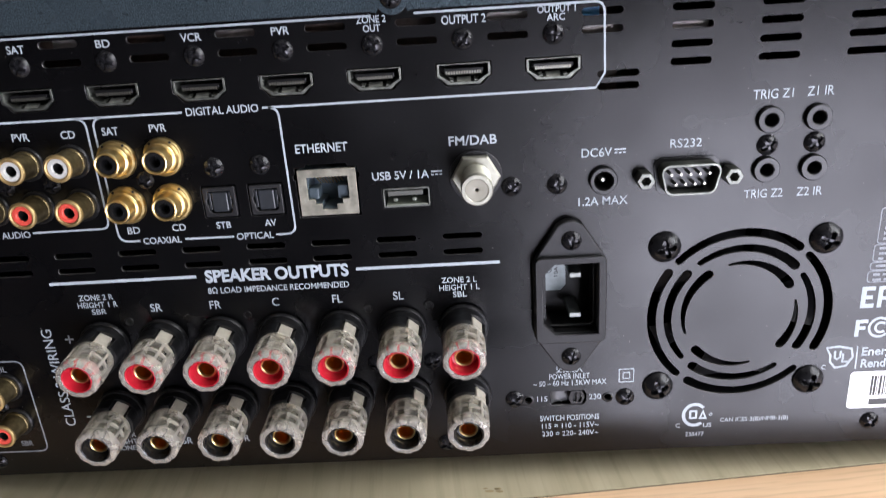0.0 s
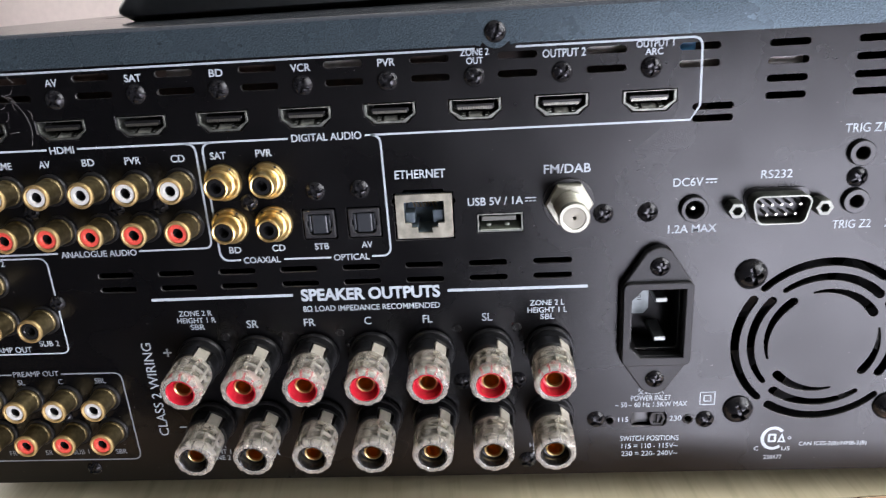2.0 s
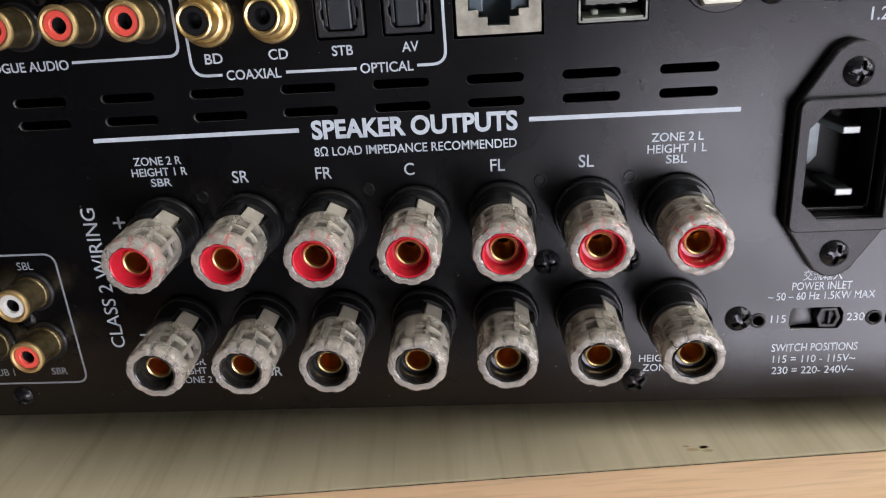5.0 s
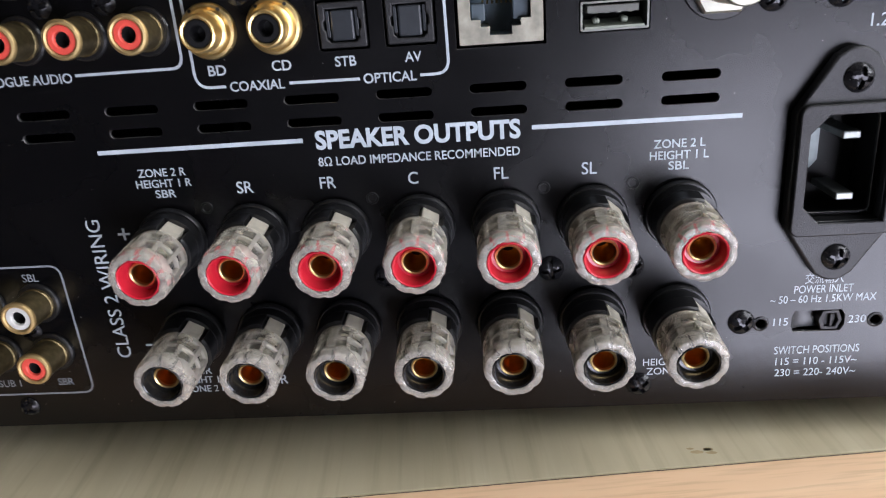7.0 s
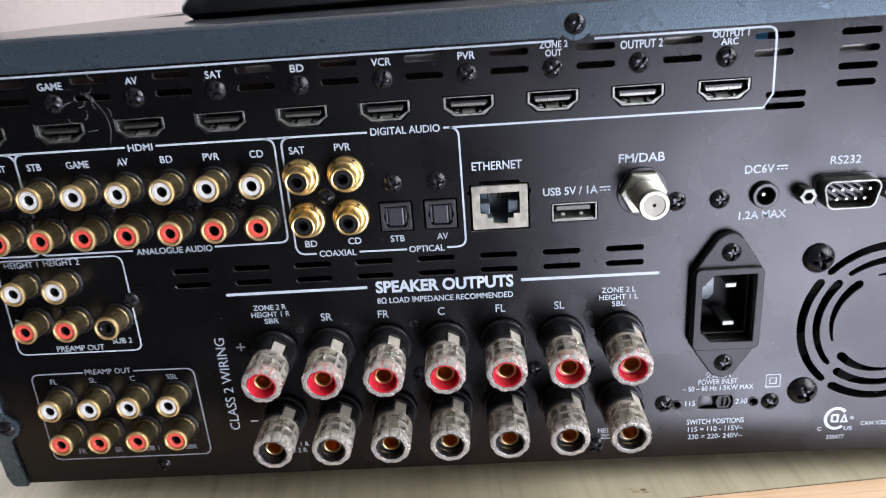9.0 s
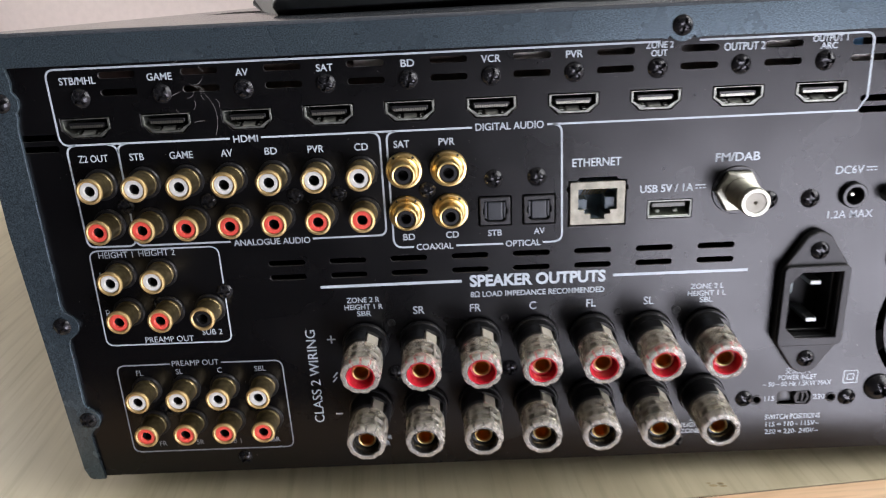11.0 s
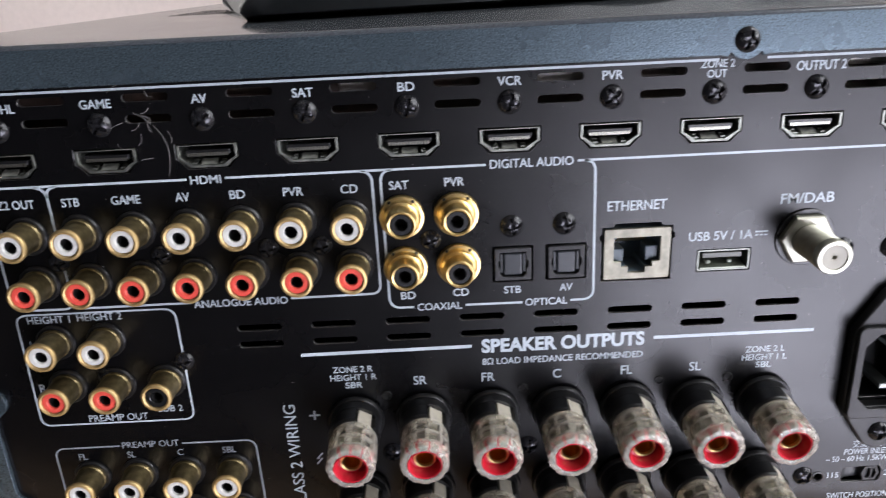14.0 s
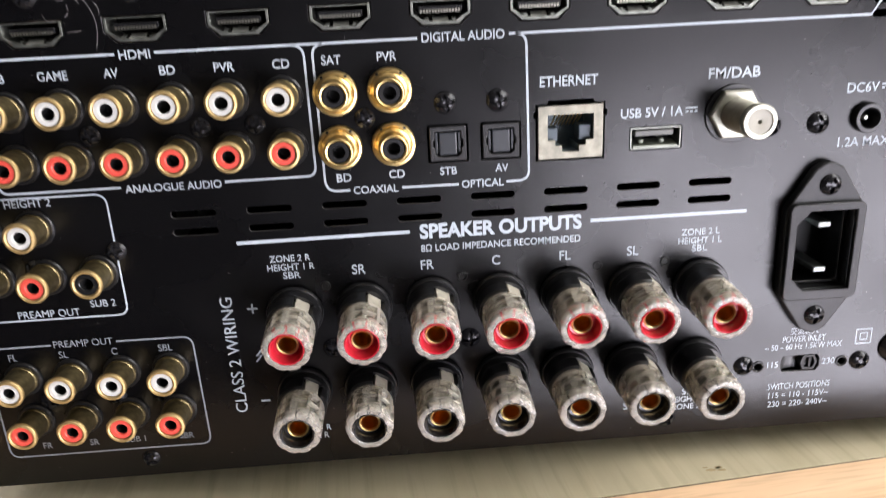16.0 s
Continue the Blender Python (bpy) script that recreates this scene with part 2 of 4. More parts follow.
def rounded(x0, x1, z0, z1, r, n=5):
    """A rounded rectangle's outline."""
    pts = []
    for cx, cz, a0 in ((x1 - r, z1 - r, 0), (x0 + r, z1 - r, 90), (x0 + r, z0 + r, 180), (x1 - r, z0 + r, 270)):
        for k in range(n + 1):
            a = radians(a0 + 90 * k / n)
            pts.append((cx + r * math.cos(a), cz + r * math.sin(a)))
    return pts


def circle(cx, cz, r, n=24):
    return [(cx + r * math.cos(2 * math.pi * k / n), cz + r * math.sin(2 * math.pi * k / n)) for k in range(n)]


def plate(name, outlines, back, front, bevel=0.0):
    """A flat plate with holes from outlines in (x, z), between two heights out of the panel."""
    cu = bpy.data.curves.new(name, "CURVE")
    cu.dimensions, cu.fill_mode = "2D", "BOTH"
    cu.extrude = (front - back) / 2 - bevel
    if bevel:
        cu.bevel_depth, cu.bevel_resolution, cu.offset = bevel, 1, -bevel
    for pts in outlines:
        s = cu.splines.new("POLY")
        s.points.add(len(pts) - 1)
        for p, q in zip(s.points, pts):
            p.co = (q[0], q[1], 0, 1)
        s.use_cyclic_u = True
    ob = bpy.data.objects.new(name, cu)
    me = bpy.data.meshes.new_from_object(ob)
    bpy.data.objects.remove(ob)
    bpy.data.curves.remove(cu)
    mid = (front + back) / 2
    for v in me.vertices:
        x, y, z = v.co
        v.co = (x * MM, -(z + mid) * MM, y * MM)
    me.materials.clear()
    me.name = name
    bm = bmesh.new()
    bm.from_mesh(me)
    bmesh.ops.remove_doubles(bm, verts=bm.verts, dist=1e-6)
    bm.to_mesh(me)
    bm.free()
    return me


def lettering(words, x, z, cap, width=0.0, parent=None, mat=None, bold=0.0, align=0.5, turn=0.0, height=0.06):
    """A printed word: its middle (or start, align 0) at x, z; cap: height of the capitals, in millimetres."""
    cu = bpy.data.curves.new("lettering", "FONT")
    cu.body, cu.size, cu.extrude, cu.offset, cu.resolution_u = words, 1.0, 0.01, bold, 4
    ob = bpy.data.objects.new("lettering", cu)
    me = bpy.data.meshes.new_from_object(ob)
    bpy.data.objects.remove(ob)
    bpy.data.curves.remove(cu)
    if not len(me.vertices):
        return None
    xs = [v.co.x for v in me.vertices]
    lo, hi = min(xs), max(xs)
    k = cap / 0.70
    kx = width / (hi - lo) if width else k * 0.92
    for v in me.vertices:
        px, pz = (v.co.x - lo - align * (hi - lo)) * kx, (v.co.y - 0.35) * k
        if turn:
            px, pz = -pz, px
        v.co = (px * MM, -(height if v.co.z > 0 else 0.005) * MM, pz * MM)
    me.materials.clear()
    return part("lettering", me, mat or INK, parent, "", (x, 0, z))


def stroke(pts, wide, parent, mat=None, name="printed_line", closed=False, height=0.05):
    """A printed line of even width along points in (x, z)."""
    bm = bmesh.new()
    n = len(pts)
    left, right = [], []
    for i, (x, z) in enumerate(pts):
        a = Vector(pts[i - 1] if i or closed else pts[i])
        b = Vector(pts[(i + 1) % n] if i < n - 1 or closed else pts[i])
        d = (b - a).normalized()
        nrm = Vector((-d.y, d.x)) * wide / 2
        left.append((bm.verts.new((x + nrm.x, -height, z + nrm.y)), bm.verts.new((x + nrm.x, -0.004, z + nrm.y))))
        right.append((bm.verts.new((x - nrm.x, -height, z - nrm.y)), bm.verts.new((x - nrm.x, -0.004, z - nrm.y))))
    for i in range(n if closed else n - 1):
        j = (i + 1) % n
        bm.faces.new((left[i][0], left[j][0], right[j][0], right[i][0]))
        bm.faces.new((left[i][0], left[i][1], left[j][1], left[j][0]))
        bm.faces.new((right[i][0], right[j][0], right[j][1], right[i][1]))
    return part(name, bm, mat or INK, parent)


def bend(x0, z0, x1, z1, x2, z2, n=6):
    """A quarter-round corner from one point to another round a corner point."""
    out = []
    for k in range(n + 1):
        t = k / n
        out.append(((1 - t) ** 2 * x0 + 2 * t * (1 - t) * x1 + t * t * x2, (1 - t) ** 2 * z0 + 2 * t * (1 - t) * z1 + t * t * z2))
    return out


# ---- room ----


def slab(name, x0, x1, y0, y1, z0, z1, mat, label, category):
    bm = bmesh.new()
    box(bm, x0 * 1000, x1 * 1000, y0 * 1000, y1 * 1000, z0 * 1000, z1 * 1000)
    ob = part(name, bm, mat, None)
    return tagged(ob, label, category, kind="structure")


slab("floor", -1.3, 1.4, -1.1, 1.9, -0.79, -0.74, FLOOR_WOOD, "unseen wooden floor, coloured dark to darken the panel reflection", "floor")
slab("ceiling", -1.3, 1.4, -1.1, 1.9, 1.75, 1.80, CEILING, "plain white painted ceiling", "ceiling")
slab("wall_north", -1.3, 1.4, 1.85, 1.95, -0.74, 1.75, WALL, "pinkish white plastered wall behind the table", "wall")


def pierced(name, box_args, label):
    bm = bmesh.new()
    for args in box_args:
        box(bm, *[1000 * v for v in args])
    return tagged(part(name, bm, WALL if name == "wall_east" else DARKENED_WALL, None), label, "wall", kind="structure")


def glazed(name, label, x0, x1, y0, y1, z0, z1):
    """A framed window in an opening; the thin axis is told by the smaller size."""
    win = tagged(new(name), label, "window", kind="structure")
    place = Vector(((x0 + x1) / 2, (y0 + y1) / 2, z0))
    win.location = place
    PLACE[win] = place
    along_x = x1 - x0 > y1 - y0
    a0, a1 = (x0, x1) if along_x else (y0, y1)
    bm = bmesh.new()
    for u0, u1, w0, w1 in ((a0, a0 + 0.05, z0, z1), (a1 - 0.05, a1, z0, z1), (a0 + 0.05, a1 - 0.05, z0, z0 + 0.05), (a0 + 0.05, a1 - 0.05, z1 - 0.05, z1)):
        args = (u0, u1, y0, y1, w0, w1) if along_x else (x0, x1, u0, u1, w0, w1)
        box(bm, *[1000 * v for v in args], 3)
    part("window_frame", bm, FRAME_WHITE, win)
    bm = bmesh.new()
    u0, u1 = a0 + 0.05, a1 - 0.05
    ym, xm = (y0 + y1) / 2, (x0 + x1) / 2
    args = (u0, u1, ym - 0.003, ym + 0.003, z0 + 0.05, z1 - 0.05) if along_x else (xm - 0.003, xm + 0.003, u0, u1, z0 + 0.05, z1 - 0.05)
    box(bm, *[1000 * v for v in args])
    pane = part("pane", bm, GLASS, win)
    pane.visible_shadow = False


pierced("wall_south", ((-1.3, 0.45, -1.10, -0.95, -0.74, 1.75), (1.21, 1.4, -1.10, -0.95, -0.74, 1.75), (0.45, 1.21, -1.10, -0.95, 0.03, 1.75), (0.45, 1.21, -1.10, -0.95, -0.74, -0.69)), "unseen wall, coloured dark to darken the panel reflection, with an added low window")
pierced("wall_east", ((1.25, 1.4, -0.95, -0.90, -0.74, 1.75), (1.25, 1.4, 0.26, 1.85, -0.74, 1.75), (1.25, 1.4, -0.90, 0.26, -0.74, 0.14), (1.25, 1.4, -0.90, 0.26, 1.30, 1.75)), "pinkish white plastered wall with an added window")
pierced("wall_west", ((-1.3, -1.2, -0.95, 0.35, -0.74, 1.75), (-1.3, -1.2, 1.55, 1.85, -0.74, 1.75), (-1.3, -1.2, 0.35, 1.55, -0.74, 0.15), (-1.3, -1.2, 0.35, 1.55, 1.35, 1.75)), "unseen side wall, coloured dark to darken the panel reflection, with an added window")
glazed("unseen_window_1", "unseen low white framed window added for the sheen on the panel", 0.45, 1.21, -1.06, -1.00, -0.69, 0.03)
glazed("unseen_window_2", "unseen white framed side window added to light table and knobs", 1.30, 1.36, -0.90, 0.26, 0.14, 1.30)
glazed("unseen_window_3", "unseen white framed window added to light the back wall and table", -1.28, -1.22, 0.35, 1.55, 0.15, 1.35)
ground_bm = bmesh.new()
box(ground_bm, -60000, 60000, -90000, 60000, -1200, -1100)
tagged(part("ground", ground_bm, material("pale_paving", (0.3, 0.29, 0.27), 0.9, scale=5), None), "pale paved ground outside the windows", "ground", kind="structure")

# ---- table ----
TABLE_TOP = 10.0
table = thing("table", (0.30, 0.25, -0.74), "wooden table with pale veneer top and beech front edge", "table")
TURN_TABLE = radians(5.2)


def table_part(name, x0, x1, y0, y1, z0, z1, mat, label, bevel):
    bm = bmesh.new()
    box(bm, x0, x1, y0, y1, z0, z1, bevel)
    ob = part(name, bm, mat, table, label, (296, -8.2, 0))
    ob.rotation_euler = (0, 0, TURN_TABLE)
    return ob


table_part("tabletop", -700, 760, 0.35, 720, TABLE_TOP - 24, TABLE_TOP, VENEER, "pale greenish maple veneer", 0.25)
table_part("front_edge", -700, 760, -31, -0.35, TABLE_TOP - 30, TABLE_TOP + 0.1, LIPPING, "orange beech front edge", 0.5)
table_part("glue_joint", -700, 760, -0.36, 0.36, TABLE_TOP - 24, TABLE_TOP - 0.5, BOARD, "dark glue line", 0)
table_part("core", -690, 750, -28, 710, TABLE_TOP - 34, TABLE_TOP - 22, LIPPING, "", 0)
for lx in (-660, 680):
    for ly in (10, 650):
        table_part("leg", lx, lx + 55, ly, ly + 55, -740, TABLE_TOP - 34, LIPPING, "", 3)
# brown blemish in the veneer and crumbs
bm = bmesh.new()
for k in range(6):
    cx, cy, r = 271 + random.uniform(-4, 4), -4.6 + random.uniform(-1.2, 1.2), random.uniform(0.4, 1.0)
    ring = [bm.verts.new((cx + r * 1.9 * math.cos(a * 0.785) * random.uniform(0.7, 1.2), cy + r * 0.8 * math.sin(a * 0.785), TABLE_TOP + 0.05)) for a in range(8)]
    bm.faces.new(ring)
tagged(part("veneer_blemish", bm, material("brown_blemish", (0.37, 0.29, 0.16), 0.5, vary=0.2), None), "small brown worn mark in the veneer", "mark", kind="stuff")

# ---- receiver ----
X0, X1, Z0, Z1, TOP = 32.6, 468.0, 21.0, 178.6, 180.3
receiver = thing("av_receiver", (0.2515, 0.18, 0.010), "black audio video receiver seen from its connector side", "receiver")

# posts, jacks and ports: places on the panel
POST_X = [147.0 + 19.72 * i for i in range(7)]
POST_Z = (70.6, 45.2)
HDMI_X = [64.7 + 25.61 * i for i in range(10)]
RCA = [(65.9 + 14.1 * i, 132.2 + 0.08 * i, "w") for i in range(7)] + [(66.0 + 14.07 * i, 118.6 + 0.08 * i, "r") for i in range(7)]
RCA += [(66.3, 101.1, "w"), (80.2, 101.1, "w"), (66.6, 87.2, "r"), (80.4, 87.1, "r"), (94.6, 87.3, "k")]
RCA += [(67.2 + 14.0 * i, 56.6, "w") for i in range(4)] + [(67.9 + 13.8 * i, 42.9, "r") for i in range(4)]
COAX = [(164.1, 132.5), (178.4, 132.6), (164.2, 118.2), (178.5, 118.3)]
FAN = (353.5, 70.8)

holes = []
SLOT_W, SLOT_H = 11.6, 2.1


def slot(cx, cz, w=SLOT_W, h=SLOT_H):
    holes.append(rounded(cx - w / 2, cx + w / 2, cz - h / 2, cz + h / 2, h / 2 - 0.01, 4))


for i in range(9):
    x = 77.2 + 25.66 * i
    for z in (166.6, 161.3):
        slot(x, z)
slot(309.0, 166.3), slot(309.0, 161.4)
for x in (334.0, 358.6, 383.1, 407.6, 432.1):
    for z in (166.1, 161.1, 156.1, 151.2):
        slot(x, z)
slot(313.6, 149.0, 12.0), slot(313.6, 145.5, 12.0)
slot(48.9, 148.0, 12.0), slot(48.9, 144.4, 12.0)
for i in range(8):
    x = 122.7 + 20.55 * i
    slot(x, 102.4, 12.4), slot(x, 97.3, 12.4)
GRILLE = ((27.8, ((53, 136), (146, 227), (237, 313), (-27, 44))), (22.7, ((45, 126), (139, 219), (232, 304), (-32, 34))), (17.8, ((33, 104), (126, 199), (222, 284), (-39, 13))))
for (r, spans), thin in zip(GRILLE, (1.25, 0.95, 0.4)):
    for a0, a1 in spans:
        n = 14
        b0, b1 = radians(a0), radians(a1)
        half = [1.55 + (thin - 1.55) * (k / n) ** 1.3 for k in range(n + 1)]
        turn = [b0 + (b1 - b0) * k / n for k in range(n + 1)]
        pts = [(FAN[0] + (r + w) * math.cos(a), FAN[1] + (r + w) * math.sin(a)) for a, w in zip(turn, half)]
        ex, ez, w = FAN[0] + r * math.cos(b1), FAN[1] + r * math.sin(b1), half[-1]
        pts += [(ex + w * math.cos(b1 + t), ez + w * math.sin(b1 + t)) for t in (0.8, 1.57, 2.34)]
        pts += [(FAN[0] + (r - w) * math.cos(a), FAN[1] + (r - w) * math.sin(a)) for a, w in zip(reversed(turn), reversed(half))]
        ex, ez, w = FAN[0] + r * math.cos(b0), FAN[1] + r * math.sin(b0), half[0]
        pts += [(ex + w * math.cos(b0 + math.pi + t), ez + w * math.sin(b0 + math.pi + t)) for t in (0.8, 1.57, 2.34)]
        holes.append(pts)


def hdmi_outline(cx, cz, grow=0.0, top=None):
    w, h, g = 7.6 + grow, 2.9 + grow, grow * 0.4
    t = h if top is None else top
    return [(cx - w, cz + t), (cx + w, cz + t), (cx + w, cz - 0.5 - g), (cx + w - 0.9, cz - 1.0 - g), (cx + w - 3.0 + g, cz - h),
            (cx - w + 3.0 - g, cz - h), (cx - w + 0.9, cz - 1.0 - g), (cx - w, cz - 0.5 - g)]


HDMI_Z = [150.7, 151.0, 151.2, 151.4] + [151.5] * 6
for x, z in zip(HDMI_X, HDMI_Z):
    holes.append(hdmi_outline(x, z, 0.45))
holes.append([(217.0, 110.9), (236.1, 110.9), (236.1, 122.6), (236.7, 122.9), (236.7, 124.3), (236.1, 124.6), (236.1, 126.5), (233.2, 126.6), (232.8, 127.5), (220.6, 127.5), (220.2, 126.6), (217.0, 126.5), (217.0, 124.6), (216.4, 124.3), (216.4, 122.9), (217.0, 122.6)])
holes.append(rounded(242.9, 257.7, 112.4, 119.0, 0.4, 2))
holes.append(rounded(187.5, 198.7, 112.3, 122.8, 0.6, 2))
holes.append(rounded(201.9, 213.1, 112.3, 122.8, 0.6, 2))
for x, z in COAX:
    holes.append(circle(x, z, 6.05))
for x, z, r in ((309.6, 117.9, 3.9), (357.5, 133.2, 3.6), (371.1, 133.2, 3.6), (357.5, 118.4, 3.6), (371.2, 118.3, 3.6)):
    holes.append(circle(x, z, r))
holes.append([(293.4, 39.9), (304.2, 39.9), (305.1, 41.4), (305.1, 44.0), (304.2, 45.5), (293.4, 45.5), (292.8, 44.0), (292.8, 41.4)])
for x in (285.6, 312.1):
    holes.append(circle(x, 42.5, 1.25, 16))
for x in POST_X:
    for z in POST_Z:
        holes.append(circle(x, z + 0.7, 6.5))
holes.append(rounded(292.0, 307.0, 70.0, 92.0, 1.0, 2))

panel = part("rear_panel", plate("rear_panel", [[(X0 + 1.5, Z1 - 3), (X0 + 1.5, 118.0), (41.5, Z0), (X1 - 1.5, Z0), (X1 - 1.5, Z1 - 3)]] + holes, -1.2, 0.0), BLACK_PAINT, receiver,
             "satin black painted steel panel with white print")

panel.data.materials.append(EDGE)
for poly in panel.data.polygons:
    if abs(poly.normal.y) < 0.5:
        poly.material_index = 1

# cover: top sheet, folded flange with screw lobes, side flange
flange_pts = [(X0, 170.0)]
for sx in (250.6,):
    flange_pts += [(sx - 6.0, 170.0), (sx - 4.4, 169.6)]
    flange_pts += [(sx + 4.6 * math.cos(radians(a)), 173.4 + 4.6 * math.sin(radians(a))) for a in range(215, 330, 10)]
    flange_pts += [(sx + 4.4, 169.6), (sx + 6.0, 170.0)]
flange_pts += [(X1, 170.0), (X1, TOP - 1.2), (X0, TOP - 1.2)]
part("top_flange", plate("top_flange", [flange_pts], 0.05, 1.5, 0.15), COVER_PAINT, receiver, "dark blue-grey textured cover edge")
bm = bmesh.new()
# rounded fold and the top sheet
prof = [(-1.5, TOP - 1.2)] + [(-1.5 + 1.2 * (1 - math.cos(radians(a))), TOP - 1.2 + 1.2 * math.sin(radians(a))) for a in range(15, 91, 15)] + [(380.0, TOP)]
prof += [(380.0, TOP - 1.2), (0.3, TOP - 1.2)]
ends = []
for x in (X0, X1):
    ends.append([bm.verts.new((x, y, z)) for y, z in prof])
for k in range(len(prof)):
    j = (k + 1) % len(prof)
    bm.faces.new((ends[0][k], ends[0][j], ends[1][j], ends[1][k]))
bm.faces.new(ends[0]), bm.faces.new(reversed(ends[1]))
cover = part("top_cover", bm, LID_SHEEN, receiver, "dark grey textured steel lid", smooth=True)
XB = 39.0
side = [(X0, TOP - 1.2), (X0, 118.0), (XB - 0.5, Z0 + 4), (XB + 0.8, Z0 + 0.3), (XB + 2.2, Z0 - 0.6), (45.6, Z0 - 0.6)]
for sz in (45.8, 83.2):
    side += [(44.0, sz - 7.5), (44.6, sz - 5.2)] + [(44.0 + 4.6 * math.cos(radians(a)), sz + 4.6 * math.sin(radians(a))) for a in range(-60, 61, 15)] + [(44.6, sz + 5.2), (44.0, sz + 7.5)]
side += [(43.8, 152.0), (44.6, 155.0)] + [(41.4 + 4.4 * math.cos(radians(a)), 159.6 + 4.4 * math.sin(radians(a))) for a in range(-50, 51, 20)] + [(44.6, 165.5), (43.9, 169.7), (43.9, TOP - 1.2)]
part("side_flange", plate("side_flange", [side], 0.02, 1.35, 0.12), COVER_PAINT, receiver, "dark grey textured folded side edge")
bm = bmesh.new()
sheet = [(X0, TOP - 1.2), (X0, 118.0), (XB - 0.5, Z0 + 4), (XB + 0.8, Z0), (XB + 2.0, Z0), (XB + 0.7, Z0 + 4), (X0 + 1.2, 118.0), (X0 + 1.2, TOP - 1.2)]
ends = [[bm.verts.new((x, y, z)) for x, z in sheet] for y in (0.0, 380.0)]
for k in range(len(sheet)):
    j = (k + 1) % len(sheet)
    bm.faces.new((ends[0][k], ends[0][j], ends[1][j], ends[1][k]))
bm.faces.new(ends[0]), bm.faces.new(reversed(ends[1]))
part("side_cover", bm, COVER_PAINT, receiver)
bm = bmesh.new()
box(bm, X1 - 1.2, X1, -1.4, 380, Z0 - 0.6, TOP - 1.2)
part("side_cover", bm, COVER_PAINT, receiver)
bm = bmesh.new()
box(bm, 41.5, X1 - 1.3, 1.3, 379, Z0, Z0 + 1.2)
part("base_plate", bm, BLACK_PAINT, receiver)
bm = bmesh.new()
box(bm, X0 + 1.3, X1 - 1.3, 376, 390, Z0, TOP - 1.5, 1.0)
part("front_panel", bm, BLACK_PLASTIC, receiver)
foot_mesh = None
for x, y in ((85, 60), (415, 60), (85, 325), (415, 325)):
    if foot_mesh is None:
        b = bmesh.new()
        bmesh.ops.create_cone(b, cap_ends=True, segments=28, radius1=19, radius2=22, depth=Z0 - TABLE_TOP, matrix=Matrix.Translation((0, 0, (Z0 - TABLE_TOP) / 2)))
        foot_mesh = to_mesh("foot", b, True)
    part("foot", foot_mesh, BLACK_PLASTIC, receiver, "", (x, y, TABLE_TOP))
# lid vents as thin raised louvres, coloured dark for the shade in the slots
for k in range(5):
    b = bmesh.new()
    box(b, 62 + 0, 100, 150 + 12 * k, 152.5 + 12 * k, TOP + 0.02, TOP + 0.12, 0.03)
    part("louvre", b, DARK, cover)

# inside, seen through the slots
bm = bmesh.new()
box(bm, 60, 316, 14, 15.6, 140, 176)
part("circuit_board", bm, BOARD, receiver)
for x0, x1, z0, z1, mat in ((150, 163, 164, 170, ALUMINIUM), (172, 186, 165, 171, BOARD), (197, 214, 163.5, 170, ALUMINIUM), (224, 236, 165, 169, BOARD), (276, 290, 165.5, 170, ALUMINIUM), (302, 309, 164.5, 169, BOARD_BLUE), (302, 316, 159, 162.5, ALUMINIUM), (329, 340, 159, 162, ALUMINIUM), (120, 134, 164, 169, BOARD)):
    b = bmesh.new()
    box(b, x0, x1, 5, 10, z0, z1, 0.4)
    part("component", b, mat, receiver)
b = bmesh.new()
lathe([(30.5, -1.3), (30.5, -20), (29, -20), (29, -1.3)], 40, b)
lathe([(0, -3), (9.5, -3), (10.5, -4), (10.5, -12)], 24, b)
fan = part("cooling_fan", b, BLACK_PLASTIC, receiver, "black fan at rest behind its grille", (FAN[0], 0, FAN[1]))
for k in range(7):
    b = bmesh.new()
    a = 2 * math.pi * k / 7
    vs = []
    for r in (9, 18, 28):
        for w, d in ((-0.28, -4), (0.28, -12)):
            vs.append(b.verts.new((r * math.cos(a + w), -d, r * math.sin(a + w))))
    for i in (0, 2):
        b.faces.new((vs[i], vs[i + 1], vs[i + 3], vs[i + 2]))
    part("fan_blade", b, BLACK_PLASTIC, fan, "", (FAN[0], 0, FAN[1]))
b = bmesh.new()
box(b, 363, 370, 8, 11, 45, 49, 0.3)
part("component", b, ALUMINIUM, receiver)

